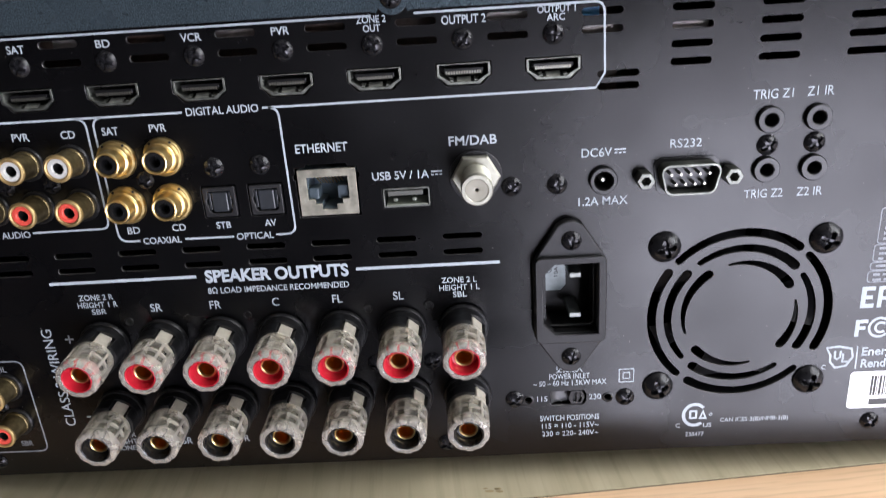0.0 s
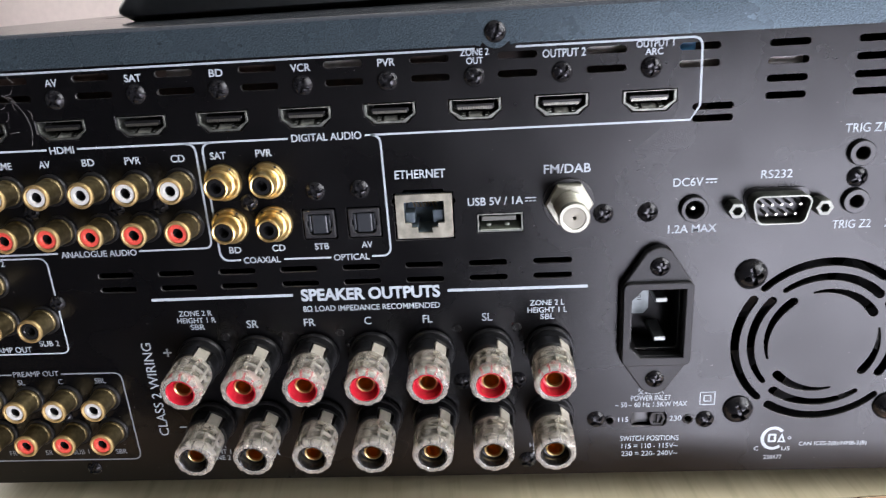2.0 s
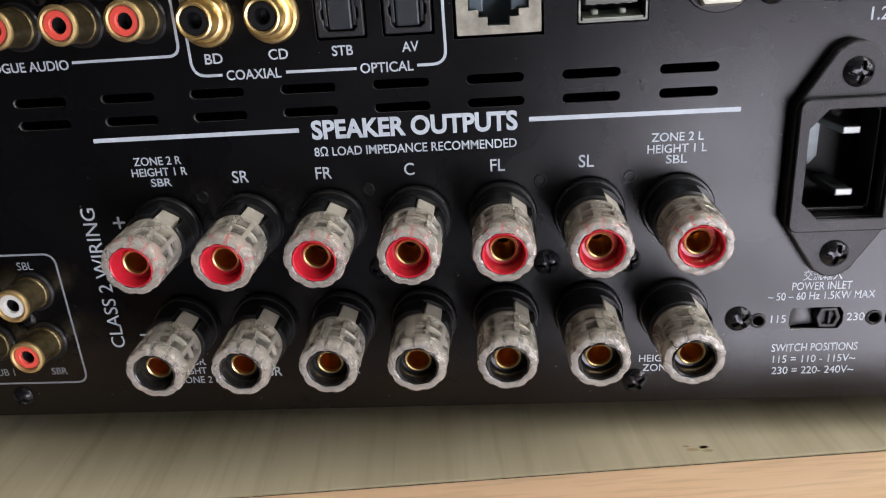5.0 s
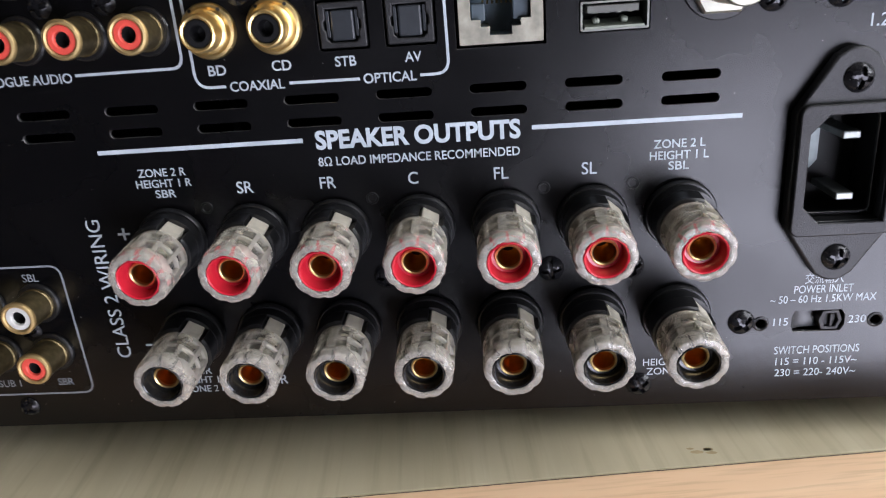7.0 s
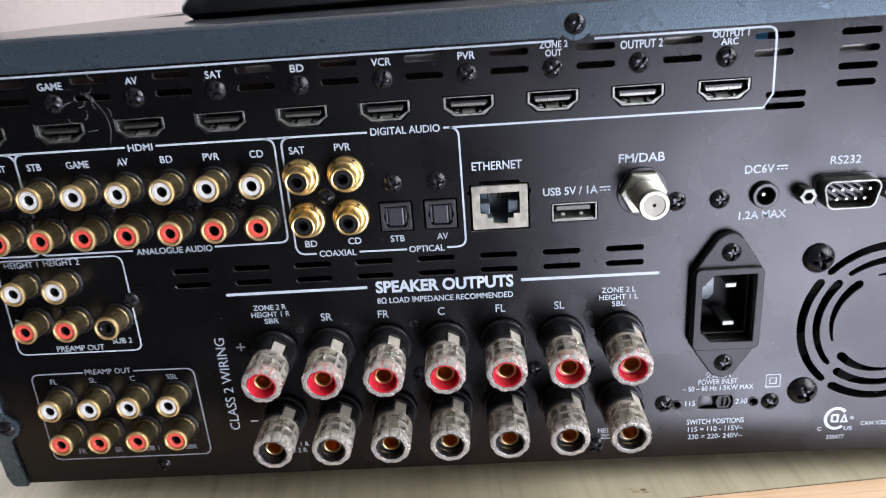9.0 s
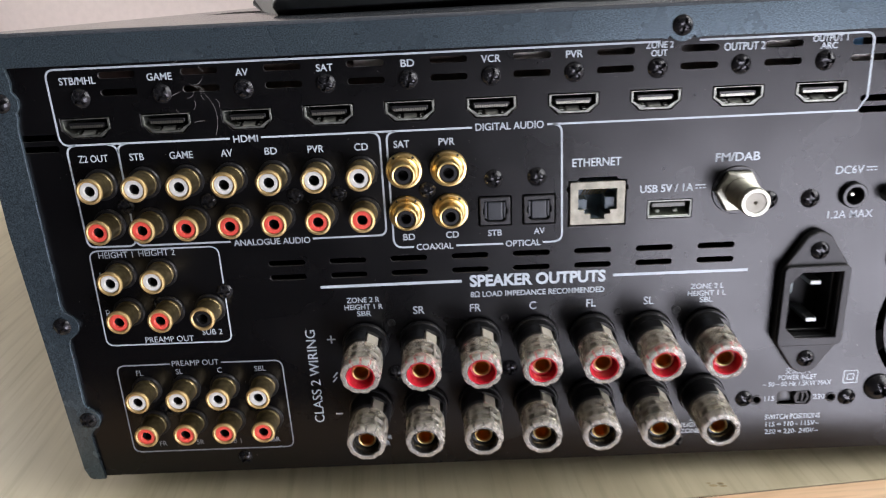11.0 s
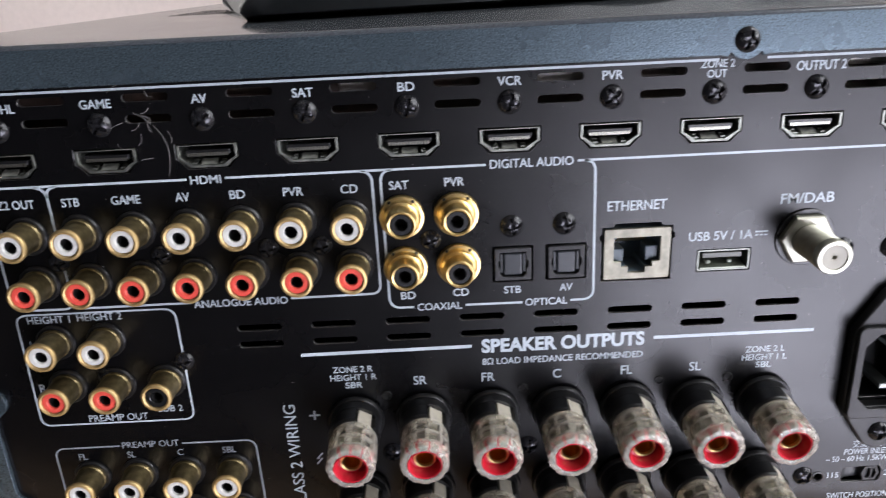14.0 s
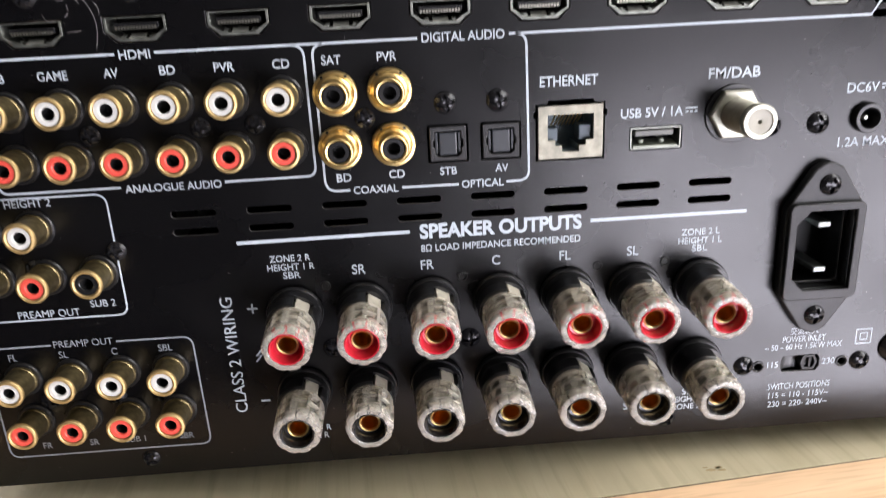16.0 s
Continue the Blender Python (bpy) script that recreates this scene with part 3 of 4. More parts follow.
# ---- screws ----


def screw_mesh(r, h, cross):
    """A domed cross-head screw."""
    bm = bmesh.new()
    seg, rad = 48, 13
    rows = []
    rim = r * 1.0
    for j in range(rad + 1):
        q = rim * j / rad
        row = []
        for k in range(seg):
            a = 2 * math.pi * k / seg
            x, z = q * math.cos(a), q * math.sin(a)
            y = h * (1 - (q / rim) ** 2.6) * 0.85 + h * 0.15
            arm = cross * (0.19 + 0.06 * (1 - q / cross)) if q < cross else 0
            if q < cross and (abs(x) < arm or abs(z) < arm):
                y = y - h * 0.74 * (1 - 0.35 * q / cross)
            row.append(bm.verts.new((x, -y, z)) if j else None)
        if j == 0:
            c = bm.verts.new((0, -h * 0.24, 0))
            row = [c] * seg
        rows.append(row)
    base = [bm.verts.new((rim * 0.98 * math.cos(2 * math.pi * k / seg), 0.3, rim * 0.98 * math.sin(2 * math.pi * k / seg))) for k in range(seg)]
    rows.append(base)
    for a, b in zip(rows, rows[1:]):
        for k in range(seg):
            u = list(dict.fromkeys((a[k], a[(k + 1) % seg], b[(k + 1) % seg], b[k])))
            if len(u) > 2:
                bm.faces.new(u)
    return to_mesh("screw", bm, True)


SMALL, MID, LARGE = screw_mesh(2.75, 1.6, 2.0), screw_mesh(3.1, 1.8, 2.25), screw_mesh(5.0, 3.6, 3.0)


def screw(mesh, x, z, out=0.0, turn=None):
    return part("screw", mesh, SCREW, panel, "black cross-head screw" if mesh is LARGE else "", (x, -out, z), random.uniform(0, 90) if turn is None else turn)


for i, x in enumerate(HDMI_X):
    screw(MID, x + 0.1, (160.0, 160.3, 160.6)[i] if i < 3 else 161.1)
for x, z in ((171.3, 125.6), (99.6, 125.1), (128.1, 125.6), (142.4, 125.6), (100.4, 93.3), (72.4, 124.6), (77.9, 89.5), (98.5, 26.9), (92.5, 48.8), (73.3, 49.0), (105.0, 48.8)):
    screw(SMALL, x, z)
for x, z in ((192.9, 128.4), (206.9, 128.4), (282.3, 117.3), (295.9, 117.2), (281.0, 43.2), (317.8, 42.3), (257.2, 27.2), (197.0, 59.5), (236.0, 59.4), (254.6, 59.3), (156.8, 59.4), (357.4, 125.7), (371.0, 125.8), (399.8, 29.0)):
    screw(MID, x, z)
for x, z in ((328.9, 95.3), (377.9, 95.5), (328.5, 46.0), (377.6, 46.1)):
    screw(LARGE, x, z)
screw(MID, 250.6, 173.5, 1.5), screw(MID, 40.4, 159.6, 1.35), screw(MID, 43.0, 83.2, 1.35), screw(MID, 44.4, 45.8, 1.35)
dimple = to_mesh("dimple", lathe([(0, 0.02), (0.85, 0.02), (1.0, 0.35), (1.35, 0.35), (1.5, 0.0)], 20), True)
for x, z in ((156.3, 78.8), (195.5, 79.0), (234.8, 79.3), (254.7, 79.3)):
    part("dimple", dimple, BLACK_PLASTIC, panel, "", (x, 0, z))
ring_hole = to_mesh("eyelet", lathe([(1.2, -0.6), (1.2, 0.15), (1.5, 0.35), (1.85, 0.25), (1.95, 0.0)], 20), True)
for x in (285.6, 312.1):
    part("eyelet", ring_hole, BLACK_PLASTIC, panel, "", (x, 0, 42.5))

# ---- phono jacks ----
collar = to_mesh("collar", lathe([(5.3, 0.0), (5.3, 0.5), (4.9, 0.9), (4.1, 0.9)], 32), True)
barrel = to_mesh("rca_jack", lathe([(4.25, 0.2), (4.25, 1.6), (4.0, 1.9), (3.9, 8.8)], 32), True)
front_ring = to_mesh("front_ring", lathe([(3.9, 8.4), (4.15, 8.55), (4.2, 9.1), (4.0, 9.45), (3.5, 9.6), (3.1, 9.4), (3.05, 8.2)], 36), True)
insert = to_mesh("insert", lathe([(3.07, 8.8), (2.95, 9.1), (1.9, 9.15), (1.7, 9.0), (1.65, 8.3)], 32), True)
inserts = {}
# inside of the jack, coloured near-black for the shade in it
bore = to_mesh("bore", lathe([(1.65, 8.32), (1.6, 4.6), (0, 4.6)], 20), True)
for x, z, c in RCA:
    jack = part("rca_jack", barrel, BRASS, panel, {"w": "brass phono jack with white insert", "r": "brass phono jack with red insert", "k": "brass phono jack with black insert"}[c], (x, 0, z))
    part("collar", collar, BLACK_PLASTIC, jack, "", (x, 0, z))
    part("front_ring", front_ring, RIM_GOLD, jack, "", (x, 0, z))
    if c not in inserts:
        inserts[c] = insert.copy()
    part("insert", inserts[c], {"w": WHITE, "r": RED, "k": POST_BLACK}[c], jack, "", (x, 0, z))
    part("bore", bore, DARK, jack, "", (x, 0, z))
cx_body = to_mesh("coaxial_jack", lathe([(5.95, -0.8), (5.95, 0.8), (5.7, 1.2), (5.1, 1.35), (4.8, 1.8), (4.7, 2.9), (4.4, 3.2), (4.0, 3.4), (3.95, 6.8), (3.75, 7.4), (3.4, 7.6), (3.0, 7.4), (2.9, 5.5)], 36), True)
cx_insert = to_mesh("insert", lathe([(2.95, 6.8), (2.7, 7.1), (1.75, 7.1), (1.6, 6.8), (1.5, 2.5), (0, 2.5)], 28), True)
for x, z in COAX:
    jack = part("coaxial_jack", cx_body, GOLD, panel, "bright gold phono jack with black insert", (x, 0, z))
    part("insert", cx_insert, BLACK_PLASTIC, jack, "", (x, 0, z))
    for s in (-1, 1):
        # raised disc, dark for the shade in a small flange hole
        part("notch", to_mesh("notch", lathe([(0, 0.3), (0.4, 0.3), (0.4, 0)], 10)), DARK, jack, "", (x + s * 3.1, -1.15, z + 4.35))

# ---- optical sockets ----
def shutter_well(x, z):
    half = [(3.5, 3.4), (3.5, 1.3), (4.0, 0.8), (4.0, -0.7), (3.5, -1.2), (3.5, -2.7), (2.7, -3.5)]
    return [(x + a, z + b) for a, b in half] + [(x - a, z + b) for a, b in reversed(half)]


for x in (193.1, 207.5):
    z = 117.55
    socket = part("optical_socket", plate("optical_socket", [rounded(x - 5.0, x + 5.0, z - 4.7, z + 4.7, 0.35, 2), shutter_well(x, z)], -3.0, 0.5, 0.28), MATT_PLASTIC, panel, "square black optical socket with shutter")
    b = bmesh.new()
    box(b, x - 2.5, x + 2.5, -0.2, 1.5, z - 3.2, z + 3.1, 0.45)
    part("shutter", b, BLUE_GREY, socket)
    for d in (-3.1, 3.1):
        b = bmesh.new()
        box(b, x + d - 0.35, x + d + 0.35, 0.0, 1.5, z - 2.4, z + 3.0, 0.12)
        part("hinge_cheek", b, BLUE_GREY, socket)
    b = bmesh.new()
    box(b, x - 5, x + 5, 2.2, 2.8, z - 4.8, z + 4.8)
    part("backing", b, DARK, socket)

# ---- hdmi ports ----
shells = {}
hd_shell = plate("hdmi_port", [hdmi_outline(0, 0, 0.05), hdmi_outline(0, 0, -0.62, 2.7)], -8.0, 0.05, 0.08)
b = bmesh.new()
box(b, -5.6, 5.6, 0.7, 8, 0.25, 1.5, 0.15)
hd_tongue = to_mesh("tongue", b)
b = bmesh.new()
box(b, -0.24, 0.24, 0.6, 7, -0.12, 0.28)
box(b, -0.24, 0.24, 0.45, 0.8, -0.05, 0.75)
hd_pin = to_mesh("contact", b)
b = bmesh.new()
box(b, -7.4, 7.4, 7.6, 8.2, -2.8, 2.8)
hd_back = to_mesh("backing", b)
b = bmesh.new()
for x0, x1 in ((-4.2, -3.0), (3.0, 4.2)):
    box(b, x0, x1, 0.6, 2.6, -2.2, -1.75)
    box(b, x0, x1, 2.5, 4.6, -1.9, -1.3)
hd_spring = to_mesh("spring", b)
# sloped plate added in the shell to catch light on its floor
b = bmesh.new()
ends = [[b.verts.new(p) for p in ((x0, 0.35, -2.2), (x0, 2.8, -1.1), (x0, 3.0, -1.4), (x0, 0.5, -2.4))] for x0 in (-2.0, 2.0)]
for k in range(4):
    b.faces.new((ends[0][k], ends[0][(k + 1) % 4], ends[1][(k + 1) % 4], ends[1][k]))
b.faces.new(ends[0]), b.faces.new(ends[1])
hd_lip = to_mesh("lip", b)
for x, z in zip(HDMI_X, HDMI_Z):
    port = part("hdmi_port", hd_shell, HD_STEEL, panel, "silver shelled hdmi socket", (x, 0, z))
    part("tongue", hd_tongue, BLACK_PLASTIC, port, "", (x, 0, z))
    for k in range(14):
        part("contact", hd_pin, PIN, port, "", (x - 4.95 + 0.75 * k, 0, z))
    part("spring", hd_spring, HD_STEEL, port, "", (x, 0, z))
    part("lip", hd_lip, LIT_TIN, port, "", (x, 0, z))
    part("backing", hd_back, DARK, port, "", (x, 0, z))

# ---- ethernet ----
x, z = 226.6, 118.75
eth_hole = [(x - 6.3, z + 4.8), (x + 6.3, z + 4.8), (x + 6.3, z - 2.2), (x + 4.2, z - 2.2), (x + 4.2, z - 3.7), (x + 2.3, z - 3.7), (x + 2.3, z - 5.4), (x - 2.3, z - 5.4), (x - 2.3, z - 3.7), (x - 4.2, z - 3.7), (x - 4.2, z - 2.2), (x - 6.3, z - 2.2)]
eth = part("ethernet_port", plate("ethernet_port", [rounded(x - 8.9, x + 8.9, z - 7.2, z + 7.2, 0.3, 2), eth_hole], -1.0, 0.25, 0.12), ETH_TIN, panel, "square metal shielded network socket")
for x0, x1, y0, z0, z1 in ((-8.7, 8.7, 12, -7, 7), (-8.7, -6.4, 0.4, -7, 7), (6.4, 8.7, 0.4, -7, 7), (-6.3, 6.3, 0.4, 4.9, 7), (-6.3, -2.4, 0.4, -7, -3.8), (2.4, 6.3, 0.4, -7, -3.8), (-2.3, 2.3, 0.4, -7, -5.5)):
    b = bmesh.new()
    box(b, x + x0, x + x1, y0, 13 if y0 == 12 else 12, z + z0, z + z1)
    part("cavity_wall", b, SLATE, eth)
for k in range(8):
    b = bmesh.new()
    xx = x - 3.6 + 1.02 * k
    near = [b.verts.new(p) for p in ((xx - 0.2, 2.0, z + 4.4), (xx + 0.2, 2.0, z + 4.4), (xx + 0.2, 2.1, z + 4.7), (xx - 0.2, 2.1, z + 4.7))]
    far = [b.verts.new(p) for p in ((xx - 0.2, 8.5, z + 0.6), (xx + 0.2, 8.5, z + 0.6), (xx + 0.2, 8.6, z + 0.9), (xx - 0.2, 8.6, z + 0.9))]
    for i in range(4):
        b.faces.new((near[i], near[(i + 1) % 4], far[(i + 1) % 4], far[i]))
    b.faces.new(near), b.faces.new(far)
    part("contact", b, GOLD, eth)
b = bmesh.new()
box(b, x - 6.2, x - 3.2, 1.5, 7, z - 2.6, z + 1.0, 0.3)
box(b, x + 2.6, x + 6.2, 1.5, 7, z - 2.6, z + 1.6, 0.3)
part("guide", b, material("pale_blue_plastic", (0.055, 0.075, 0.09), 0.45, vary=0.1), eth)
# ---- usb ----
x, z = 250.3, 115.7
usb = part("usb_port", plate("usb_port", [rounded(x - 7.1, x + 7.1, z - 3.0, z + 3.0, 0.4, 3), rounded(x - 6.65, x + 6.65, z - 2.55, z + 2.55, 0.3, 3)], -9, -0.1, 0.05), HD_STEEL, panel, "silver shelled usb socket")
b = bmesh.new()
box(b, x - 5.7, x + 5.0, 0.3, 9, z + 0.6, z + 2.1, 0.2)
part("tongue", b, USB_TONGUE, usb)
for k in range(4):
    b = bmesh.new()
    box(b, x - 4.4 + 2.5 * k, x - 3.4 + 2.5 * k, 1.2, 8, z + 0.45, z + 0.65)
    part("contact", b, HD_STEEL, usb)
b = bmesh.new()
ends = [[b.verts.new(p) for p in ((x0, 0.15, z - 2.1), (x0, 5.0, z - 0.9), (x0, 5.2, z - 1.2), (x0, 0.15, z - 2.6))] for x0 in (x - 6.2, x + 6.2)]
for k in range(4):
    b.faces.new((ends[0][k], ends[0][(k + 1) % 4], ends[1][(k + 1) % 4], ends[1][k]))
b.faces.new(ends[0]), b.faces.new(ends[1])
part("lip", b, USB_SPRING, usb)
for dx in (-3.6, 2.2):
    b = bmesh.new()
    box(b, x + dx - 0.8, x + dx + 0.8, 1.3, 4.4, z - 1.7, z - 0.35, 0.5)
    part("spring", b, USB_SPRING, usb)
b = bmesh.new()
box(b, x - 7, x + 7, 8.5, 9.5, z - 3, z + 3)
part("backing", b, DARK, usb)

# ---- aerial socket ----
x, z = 271.6, 121.2
b = bmesh.new()
lathe([(7.4, 0.6), (7.4, 2.2), (6.9, 2.7), (4.6, 2.7)], 6, b)
fm = part("aerial_socket", b, NICKEL, panel, "threaded nickel aerial socket with hex nut", (x, 0, z))
part("washer", lathe([(8.0, 0.0), (8.0, 0.4), (7.8, 0.6), (4.5, 0.6)], 36), BLACK_PLASTIC, fm, "black washer", (x, 0, z), smooth=True)
thread = [(4.45, 2.0), (4.45, 3.2)]
for k in range(24):
    h = 3.4 + 0.42 * k
    thread += [(4.5, h), (4.22, h + 0.21)]
thread += [(4.5, 13.7), (4.6, 14.2), (4.6, 15.6), (4.3, 16.0), (3.4, 16.0), (3.2, 15.8)]
part("barrel", lathe(thread, 32), NICKEL, fm, "", (x, 0, z), smooth=True)
part("dielectric", lathe([(3.25, 15.7), (1.0, 15.75), (0.55, 15.6), (0.5, 12), (0, 12)], 28), CREAM, fm, "ivory plastic centre", (x, 0, z), smooth=True)

# ---- round sockets ----
mini = to_mesh("mini_jack", lathe([(3.9, -0.5), (3.9, 1.2), (3.6, 1.6), (2.2, 1.6), (1.9, 1.3), (1.8, -6), (0, -6)], 28), True)
for x, z in ((357.5, 133.2), (371.1, 133.2), (357.5, 118.4), (371.2, 118.3)):
    part("mini_jack", mini, BLACK_PLASTIC, panel, "round black mini jack socket", (x, 0, z))
dc = part("dc_socket", lathe([(4.2, -0.5), (4.2, 1.6), (3.9, 2.0), (3.0, 2.0), (2.75, 1.6), (2.7, -8), (0, -8)], 28), BLACK_PLASTIC, panel, "round black low voltage socket", (309.6, 0, 117.9), smooth=True)
part("pin", lathe([(0.9, -8), (0.9, -0.5), (0.5, 0.0), (0, 0.0)], 14), PIN, dc, "", (309.6, 0, 117.9), smooth=True)

# ---- serial socket ----
x, z = 334.2, 117.9


def dsub(w, h, r, lean):
    pts = []
    for cx, cz, a0, a1 in ((w - r, h - r, -10, 90), (-w + r, h - r, 90, 190), (-w + r + lean, -h + r, 190, 270), (w - r - lean, -h + r, 270, 350)):
        for k in range(6):
            a = radians(a0 + (a1 - a0) * k / 5)
            pts.append((x + cx + r * math.cos(a), z + cz + r * math.sin(a)))
    return pts


serial = part("serial_socket", plate("serial_socket", [dsub(8.6, 4.6, 2.4, 1.0), dsub(8.0, 4.0, 2.0, 1.0)], 0.0, 5.8, 0.1), HD_STEEL, panel, "nickel nine-pin serial socket with hex posts")
part("flange", plate("flange", [dsub(9.7, 5.6, 2.6, 0.9)], 0.02, 0.6), BLACK_PLASTIC, serial)
b = bmesh.new()
for n, zz, s in ((5, z + 1.5, 0.0), (4, z - 1.5, 1.38)):
    for k in range(n):
        px = x - 5.5 + 2.76 * k + s
        bmesh.ops.create_cone(b, cap_ends=True, segments=10, radius1=0.5, radius2=0.4, depth=4.6, matrix=Matrix.Translation((px, -2.6, zz)) @ Matrix.Rotation(radians(90), 4, "X"))
part("pins", b, PIN, serial)
part("insulator", plate("insulator", [dsub(7.9, 3.9, 1.9, 1.0)], 0.6, 0.9), BLACK_PLASTIC, serial)
hexpost = lathe([(2.75, 0.0), (2.75, 4.6), (2.5, 5.0), (1.5, 5.0), (1.35, 4.7), (1.3, 1.5), (0, 1.5)], 6)
hexmesh = to_mesh("hex_post", hexpost)
for px in (321.4, 346.9):
    part("hex_post", hexmesh, HD_STEEL, serial, "", (px, 0, z))

# ---- power inlet ----
x, z = 299.3, 80.6
fl = [(x - 3.8, z + 24.6), (x - 10.4, z + 14.5), (x - 11.4, z + 12.6), (x - 11.4, z - 12.6), (x - 10.4, z - 14.5), (x - 3.8, z - 24.6)]
lobe_b = [(x + 4.8 * math.cos(radians(a)), z - 21.2 + 4.8 * math.sin(radians(a))) for a in range(225, 320, 15)]
fl2 = [(x + 3.8, z - 24.6), (x + 10.4, z - 14.5), (x + 11.4, z - 12.6), (x + 11.4, z + 12.6), (x + 10.4, z + 14.5), (x + 3.8, z + 24.6)]
lobe_t = [(x + 4.8 * math.cos(radians(a)), z + 21.2 + 4.8 * math.sin(radians(a))) for a in range(45, 140, 15)]
outline = fl + lobe_b + fl2 + lobe_t
opening = [(x - 5.0, z + 12.3), (x + 8.6, z + 12.3), (x + 8.6, z - 11.6), (x - 5.0, z - 11.6), (x - 8.6, z - 7.8), (x - 8.6, z + 8.4)]
inlet = part("power_inlet", plate("power_inlet", [outline, opening], 0.02, 3.4, 0.5), MATT_PLASTIC, panel, "black two-pin mains inlet held by two screws")
part("rim", plate("rim", [rounded(x - 11.0, x + 11.0, z - 14.6, z + 14.6, 2.0, 4), opening], 3.3, 5.0, 0.35), MATT_PLASTIC, inlet)
b = bmesh.new()
n = len(opening)
lo = [b.verts.new((px, -3.0, pz)) for px, pz in opening]
hi = [b.verts.new((px, 12.5, pz)) for px, pz in opening]
for k in range(n):
    b.faces.new((lo[k], lo[(k + 1) % n], hi[(k + 1) % n], hi[k]))
b.faces.new(hi)
part("well", b, WELL, inlet)
for px, pz in ((x + 1.9, z + 6.9), (x + 1.9, z - 6.9)):
    b = bmesh.new()
    box(b, px - 1.9, px + 1.9, -0.5, 13, pz - 0.85, pz + 0.85, 0.3)
    part("blade", b, BLADE, inlet)
# grey plate that puts the light on the well's back into colour
part("lit_face", plate("lit_face", [[(x - 8.3, z - 3.5), (x - 1.0, z - 3.5), (x + 0.6, z - 1.5), (x + 0.6, z + 11.8), (x - 4.9, z + 11.8), (x - 8.3, z + 8.2)]], -12.4, -12.2), LIT_GREY, inlet, "back of the well, coloured greenish grey where light falls")
made = lettering("10A 250V", x - 2.6, z + 6.0, 1.3, 9.0, inlet, INK_BLACK, turn=1)
made.location.y += 0.0121
stroke([(x - 5.2 + 1.1 * math.cos(radians(a)), z + 4.0 + 1.1 * math.sin(radians(a))) for a in range(0, 360, 24)], 0.25, inlet, INK_BLACK, "moulded_ring", True).location.y += 0.0121
screw(MID, x + 0.4, z + 19.6, 3.4), screw(MID, x + 0.2, z - 20.2, 3.4)

# ---- voltage switch ----
b = bmesh.new()
box(b, 292.8, 305.0, 2.9, 3.5, 39.8, 45.6)
switch = part("voltage_switch", b, BLACK_PLASTIC, panel, "recessed black voltage slide switch")
b = bmesh.new()
dish = [(293.1, 0.4), (294.0, 1.7), (295.4, 2.3), (297.0, 2.5), (298.8, 2.6)]
low = [b.verts.new((px, py, 40.0)) for px, py in dish]
top = [b.verts.new((px, py + 0.2, 45.4)) for px, py in dish]
for k in range(4):
    b.faces.new((low[k], low[k + 1], top[k + 1], top[k]))
part("guide_plate", b, SCREW_PLATE, switch, "dished grey metal plate", smooth=True)
cap = [(299.0, 42.7), (299.9, 40.2), (303.6, 40.2), (304.6, 42.7), (303.6, 45.2), (299.9, 45.2)]
slider = part("slider", plate("slider", [cap, [(300.2, 42.7), (300.6, 41.0), (303.0, 41.0), (303.6, 42.7), (303.0, 44.4), (300.6, 44.4)]], -2.6, -0.1, 0.2), MATT_PLASTIC, switch, "hexagonal slate plastic slider")
b = bmesh.new()
box(b, 300.3, 303.4, 1.1, 2.6, 41.0, 44.4)
box(b, 301.7, 302.4, 0.1, 1.2, 41.1, 44.3, 0.15)
part("grip", b, MATT_PLASTIC, slider)

# ---- speaker terminals ----


def sector_ring(r0, r1, h0, h1, a0, a1, n=26):
    """A thick tube with a sector left out."""
    bm = bmesh.new()
    cols = []
    for k in range(n + 1):
        a = radians(a0 + (a1 - a0) * k / n)
        c, s = math.cos(a), math.sin(a)
        cols.append([bm.verts.new((r * c, -h, r * s)) for r, h in ((r0, h0), (r1, h0), (r1, h1 - 0.4), (r1 - 0.4, h1), (r0, h1))])
    for p, q in zip(cols, cols[1:]):
        for k in range(5):
            bm.faces.new((p[k], q[k], q[(k + 1) % 5], p[(k + 1) % 5]))
    bm.faces.new(cols[0]), bm.faces.new(reversed(cols[-1]))
    return bm


post_base = bmesh.new()
lathe([(8.1, 0.0), (8.1, 0.9), (7.8, 1.4), (7.4, 1.4), (7.3, 4.0), (2.5, 4.0)], 36, post_base)
post_base = to_mesh("binding_post", post_base, True)
sleeve = to_mesh("sleeve", sector_ring(3.4, 7.2, 3.6, 9.0, 82, 392), True)
tab = bmesh.new()
box(tab, 2.6, 6.3, -9.4, -3.8, -2.1, 2.1, 0.3)
tab = to_mesh("metal_tab", tab)


def flute(a, h):
    return 1.0 - (0.045 if (a * 10 / (2 * math.pi)) % 1.0 < 0.2 else 0.0)


def bar_ring(bm, h0, h1, r0, r1, wobble=None):
    lathe([(r0, h0), (r1 - 0.15, h0), (r1, h0 + 0.15), (r1, h1 - 0.15), (r1 - 0.15, h1), (r0, h1), (r0, h0)], 60, bm, wobble)


# moulded lattice: three hoops and ten bars round two rows of windows, closed by a thin clear tube
knob = bmesh.new()
lathe([(4.75, 17.6), (6.5, 17.6), (6.65, 17.8), (6.65, 20.3), (6.35, 20.95), (5.3, 21.2), (4.85, 21.0), (4.75, 20.4), (4.75, 17.6)], 60, knob, flute)
bar_ring(knob, 9.1, 10.6, 4.9, 6.5)
bar_ring(knob, 13.7, 14.5, 5.4, 6.55)
